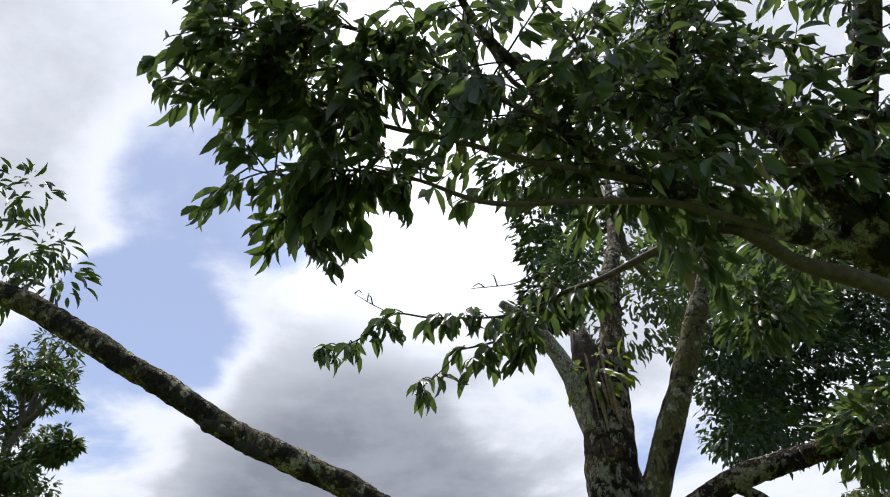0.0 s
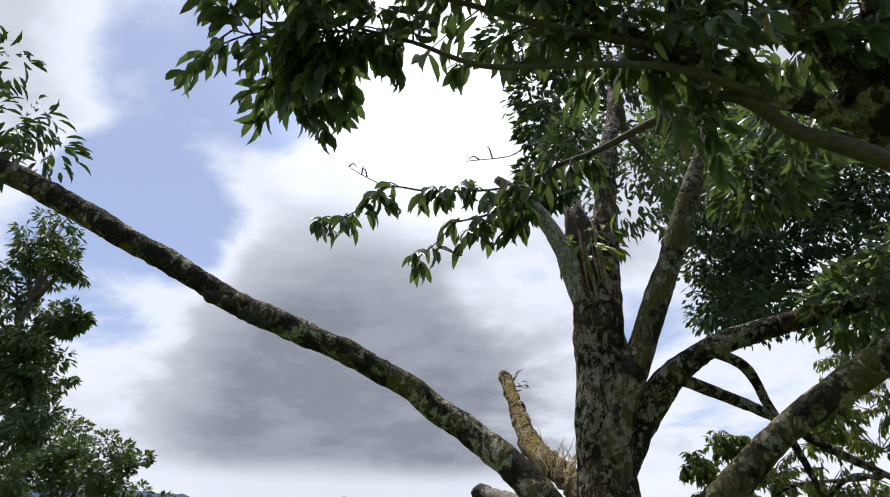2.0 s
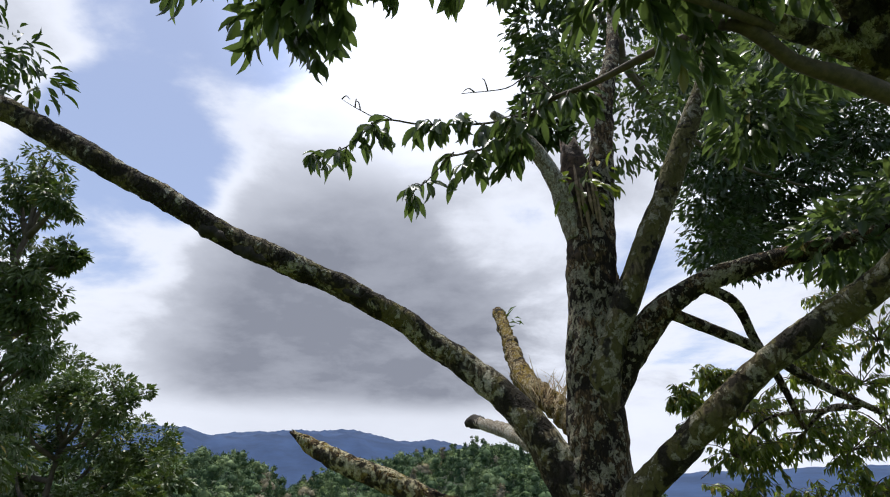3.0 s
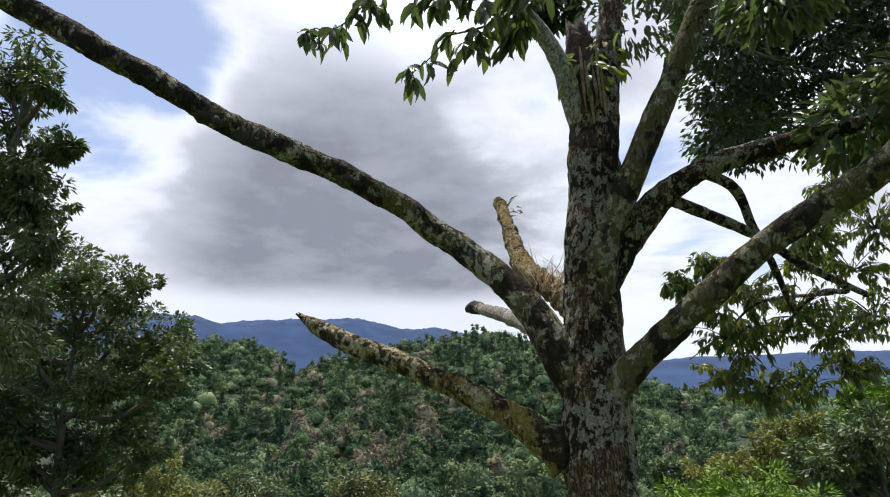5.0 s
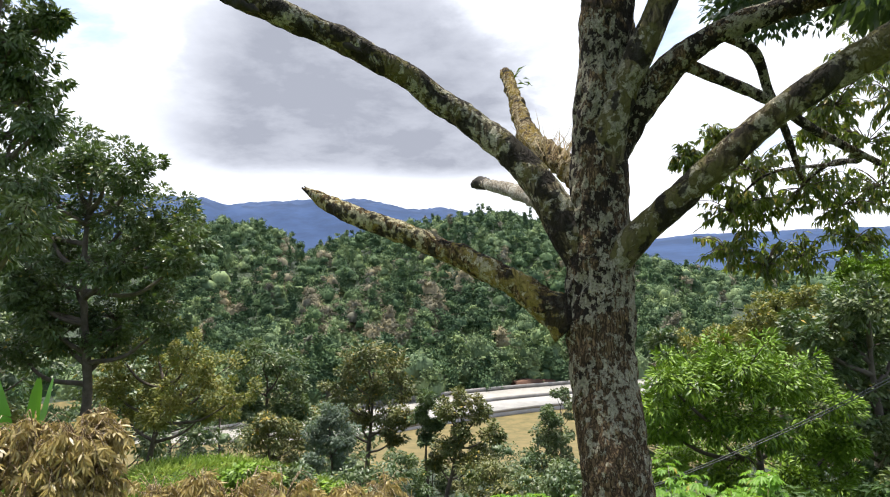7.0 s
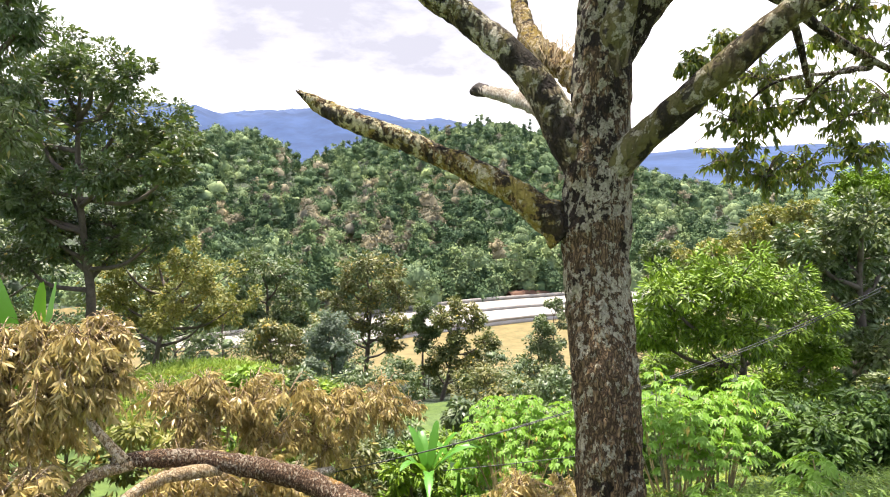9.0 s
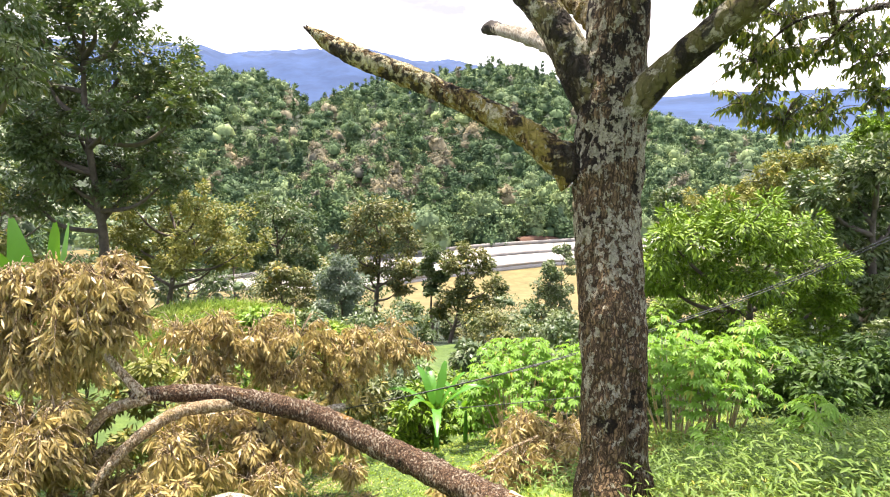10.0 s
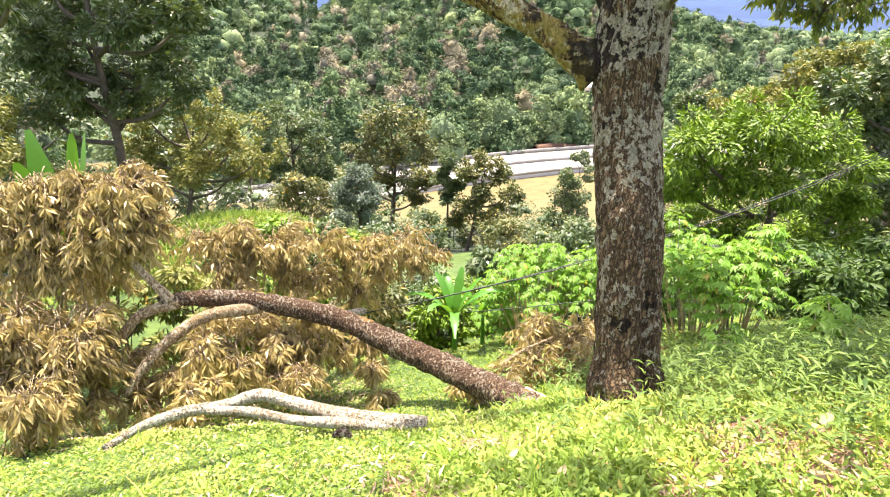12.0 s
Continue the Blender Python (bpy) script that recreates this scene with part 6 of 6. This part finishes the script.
def knoll_grass():
    """Tall bright grass on the knoll below."""
    r = np.random.default_rng(88)
    n = 16000
    x, y = r.uniform(-11, -2.2, n), r.uniform(12.2, 17.5, n)
    p = np.stack([x, y, ground_z(x, y) - 0.02], -1)
    way = unit(np.stack([r.normal(0.2, 0.5, n), r.normal(-0.2, 0.5, n), r.uniform(0.3, 1.0, n)], -1))
    v, f = leaves(p, way, r.uniform(0.12, 0.34, n), r.uniform(0.02, 0.045, n), BLADE, r, np.stack([r.normal(0, 0.7, n), r.normal(0, 0.7, n), r.uniform(0.3, 1.0, n)], -1), 0.3)
    tagged(new("grass", mesh_of("grass", v, f, COVER)), "long bright green grass on the knoll", "grass", kind="stuff")


def tufts():
    """Longer bent grass in tufts."""
    r = np.random.default_rng(18)
    d, p = spread(r, 1000, 1.3, 6.5, 1.3)
    p = p[r.uniform(0, 1, len(p)) < 0.12 + 0.88 * smoothstep(-0.5, 0.6, p[:, 0])]
    k = 14
    at = np.repeat(p, k, 0) + r.normal(0, 0.02, (len(p) * k, 3)) * (1, 1, 0)
    way = unit(np.stack([r.normal(0, 0.7, len(at)), r.normal(0, 0.7, len(at)), r.uniform(0.3, 1.0, len(at))], -1))
    v, f = leaves(at, way, r.uniform(0.06, 0.16, len(at)), r.uniform(0.006, 0.012, len(at)), BLADE, r, np.stack([r.normal(0, 0.7, len(at)), r.normal(0, 0.7, len(at)), np.ones(len(at))], -1), 0.2)
    tagged(new("grass", mesh_of("grass", v, f, GRASS)), "longer bent grass in loose tufts", "grass", kind="stuff")


def cover():
    """Small broad leaves close to the ground, longer and narrower towards the bank."""
    r = np.random.default_rng(58)
    d, p = spread(r, 90000, 1.5, 7.5, 1.35)
    right = smoothstep(-0.3, 0.9, p[:, 0] - 0.15 * (p[:, 1] - 2.5))
    keep = r.uniform(0, 1, len(p)) > 0.75 * bare(p)
    p, right = p[keep], right[keep]
    n = len(p)
    p = p + np.stack([0 * right, 0 * right, r.uniform(0.005, 0.03, n) + right * r.uniform(0, 0.06, n)], -1)
    way = np.stack([r.normal(0, 1, n), r.normal(0, 1, n), r.normal(0.3, 0.5, n)], -1)
    size = r.uniform(0.010, 0.024, n) * (1 + 1.3 * right) * (1 + 0.07 * d[keep])
    v, f = leaves(p, way, size, size * (0.62 - 0.34 * right), LEAF_LOW, r, np.stack([r.normal(0, 0.7, n), r.normal(0, 0.7, n), np.ones(n)], -1), 0.4)
    tagged(new("ground_cover", mesh_of("ground_cover", v, f, COVER)), "low small-leaved bright green ground cover", "ground cover", kind="stuff")


def weeds():
    """Upright stems with narrow leaves on the bank beside the tree."""
    r = np.random.default_rng(28)
    pts = []
    while len(pts) < 3600:
        x, y = r.uniform(0.2, 4.6), r.uniform(1.7, 5.4)
        chance = smoothstep(0.7, 2.3, x + 0.12 * (y - 3) + 0.3 * math.sin(2.9 * y + 1.3 * x) + 0.2 * math.sin(6.1 * x)) * (0.35 + 0.65 * smoothstep(2.0, 2.9, y)) + 0.03
        if math.hypot(x - 1.0, y - 3.3) > 0.3 and r.uniform() < chance:
            pts.append((x, y, float(ground_z(x, y))))
    at, way, size, wood = [], [], [], []
    for p in np.array(pts):
        h = r.uniform(0.10, 0.36)
        tip = p + (r.normal(0, 0.06), r.normal(0, 0.06), h)
        k = int(r.integers(7, 12))
        s = np.linspace(0.25, 1, k)[:, None]
        a = np.arange(k) * 2.4 + r.uniform(0, 6)
        at.append(p * (1 - s) + tip * s)
        way.append(np.stack([np.cos(a), np.sin(a), 0.45 + 0 * a], -1))
        size.append(r.uniform(0.04, 0.085, k))
    at, way, size = np.concatenate(at), np.concatenate(way), np.concatenate(size)
    v, f = leaves(at, way, size, size * 0.22, LEAF_MID, r, None, 0.2)
    tagged(new("weed_growth", mesh_of("weed_growth", v, f, WEED, True)), "knee-high green weeds with narrow leaves", "weeds", kind="stuff")


def litter():
    r = np.random.default_rng(38)
    n = 26000
    d, p = spread(r, n, 1.2, 6.0, 1.2)
    keep = r.uniform(0, 1, n) < 0.07 + 0.93 * bare(p)
    p = p[keep] + (0, 0, 0.02)
    x, y = r.uniform(-4.4, -0.9, 3200), r.uniform(3.7, 6.6, 3200)
    p = np.vstack([p, np.stack([x, y, ground_z(x, y) + 0.02], -1)])
    n = len(p)
    way = np.stack([r.normal(0, 1, n), r.normal(0, 1, n), r.normal(0.1, 0.25, n)], -1)
    v, f = leaves(p, way, r.uniform(0.02, 0.08, n), r.uniform(0.003, 0.018, n), LEAF_MID, r, None, 0.5)
    tagged(new("leaf_litter", mesh_of("leaf_litter", v, f, STRAW)), "dry straw and dead leaves on the ground", "litter", kind="stuff")


grass()
knoll_grass()
tufts()
cover()
weeds()
litter()


def fallen_leaf(x, y, length, turn, lift, seed):
    """A big curled dry leaf on the grass."""
    r = np.random.default_rng(seed)
    s = np.linspace(0, 1, 9)
    t = np.linspace(-1, 1, 5)
    S, T = np.meshgrid(s, t, indexing="ij")
    w = 0.24 * length * np.sin(np.pi * (0.06 + 0.9 * S)) ** 0.7
    v = np.stack([S * length, T * w, 0.10 * length * T ** 2 + lift * S ** 2 * length + 0.02 * np.sin(9 * S + 3 * T) * length], -1).reshape(-1, 3)
    i, j = np.meshgrid(np.arange(8), np.arange(4), indexing="ij")
    a = i * 5 + j
    ob = new("dry_leaf", mesh_of("dry_leaf", v, np.stack([a, a + 5, a + 6, a + 1], -1).reshape(-1, 4), BIG_DRY, True))
    ob.location = (x, y, float(ground_z(x, y)) + 0.035)
    ob.rotation_euler = (r.normal(0, 0.15), r.normal(0, 0.1), turn)
    return tagged(ob, "large curled pale brown dead leaf on grass", "leaf", "dead leaves on the grass")


for i, (x, y, size, turn, lift) in enumerate([(1.4, 2.1, 0.13, 0.5, 0.25), (1.12, 1.85, 0.08, 2.0, 0.1), (0.85, 1.75, 0.07, 0.4, 0.2), (1.22, 1.8, 0.09, -0.5, 0.1), (0.62, 2.5, 0.1, 0.2, 0.1), (0.72, 2.6, 0.08, 1.2, 0.1), (1.3, 1.75, 0.09, 2.6, 0.2), (0.35, 1.8, 0.06, 1.0, 0.2), (0.95, 2.1, 0.07, 0.0, 0.2), (1.1, 2.2, 0.06, 1.9, 0.2), (0.2, 2.1, 0.06, 0.9, 0.2), (0.75, 1.95, 0.06, 2.9, 0.2)]):
    fallen_leaf(x, y, size, turn, lift, 400 + i)

chip_v, chip_f = tube([(-0.05, 0, 0.02, 0.012), (-0.02, 0.01, 0.035, 0.03), (0.03, 0.0, 0.03, 0.028), (0.07, -0.01, 0.02, 0.012)], 8, 0.012, 0.4, 0.4, 5.0)
chip = tagged(new("bark_piece", mesh_of("bark_piece", chip_v, chip_f, BARK_BROWN, True)), "small brown piece of bark on grass", "bark")
chip.location = (-0.69, 2.9, float(ground_z(-0.69, 2.9)) + 0.01)

# a short post at the clearing
post = tagged(empty("marker_post", foot(-4.9, 13.6)), "short blue grey post on the green knoll", "post")
v, f = tube([(0, 0, -0.1, 0.06), (0, 0, 0.3, 0.06), (0, 0, 0.42, 0.05)], 10, 0.1)
part("shaft", mesh_of("shaft", v, f, PAINT, True), post)
v, f = tube([(0, 0, 0.42, 0.075), (0, 0, 0.45, 0.07)], 10, 0.02)
part("cap", mesh_of("cap", v, f, WALLS, True), post)

v, f = tube(local([(0.56, 7.15, 2.545, 0.05), (0.5, 7.4, 2.6, 0.085), (0.44, 7.5, 2.6, 0.07), (0.38, 7.55, 2.58, 0.03)]), 10, 0.03, 0.4, 0.4, 9.0)
part("charred_end", mesh_of("charred_end", v, f, KNOT, True), tree, "blackened stub end")

# small plants that grow on the dead stub
r = np.random.default_rng(51)
k = 70
at = np.array((0.83, 4.15, 2.35)) + r.normal(0, 1, (k, 3)) * (0.07, 0.12, 0.04)
v, f = leaves(at - np.array(BASE), np.stack([r.normal(0, 0.35, k), r.normal(0, 0.3, k), np.ones(k)], -1), r.uniform(0.08, 0.3, k), 0.008, BLADE, r)
part("epiphyte", mesh_of("epiphyte", v, f, STRAW, True), tree, "thin yellow plants on the dead stub", kind="stuff")
k = 22
at = np.array((0.86, 7.2, 3.78)) + r.normal(0, 0.06, (k, 3))
v, f = leaves(at - np.array(BASE), np.stack([r.normal(0.5, 0.6, k), r.normal(0, 0.5, k), r.normal(0.2, 0.5, k)], -1), r.uniform(0.08, 0.2, k), 0.03, LEAF_MID, r)
part("epiphyte", mesh_of("epiphyte", v, f, WEED, True), tree, "small green shoots on the stub's end", kind="stuff")
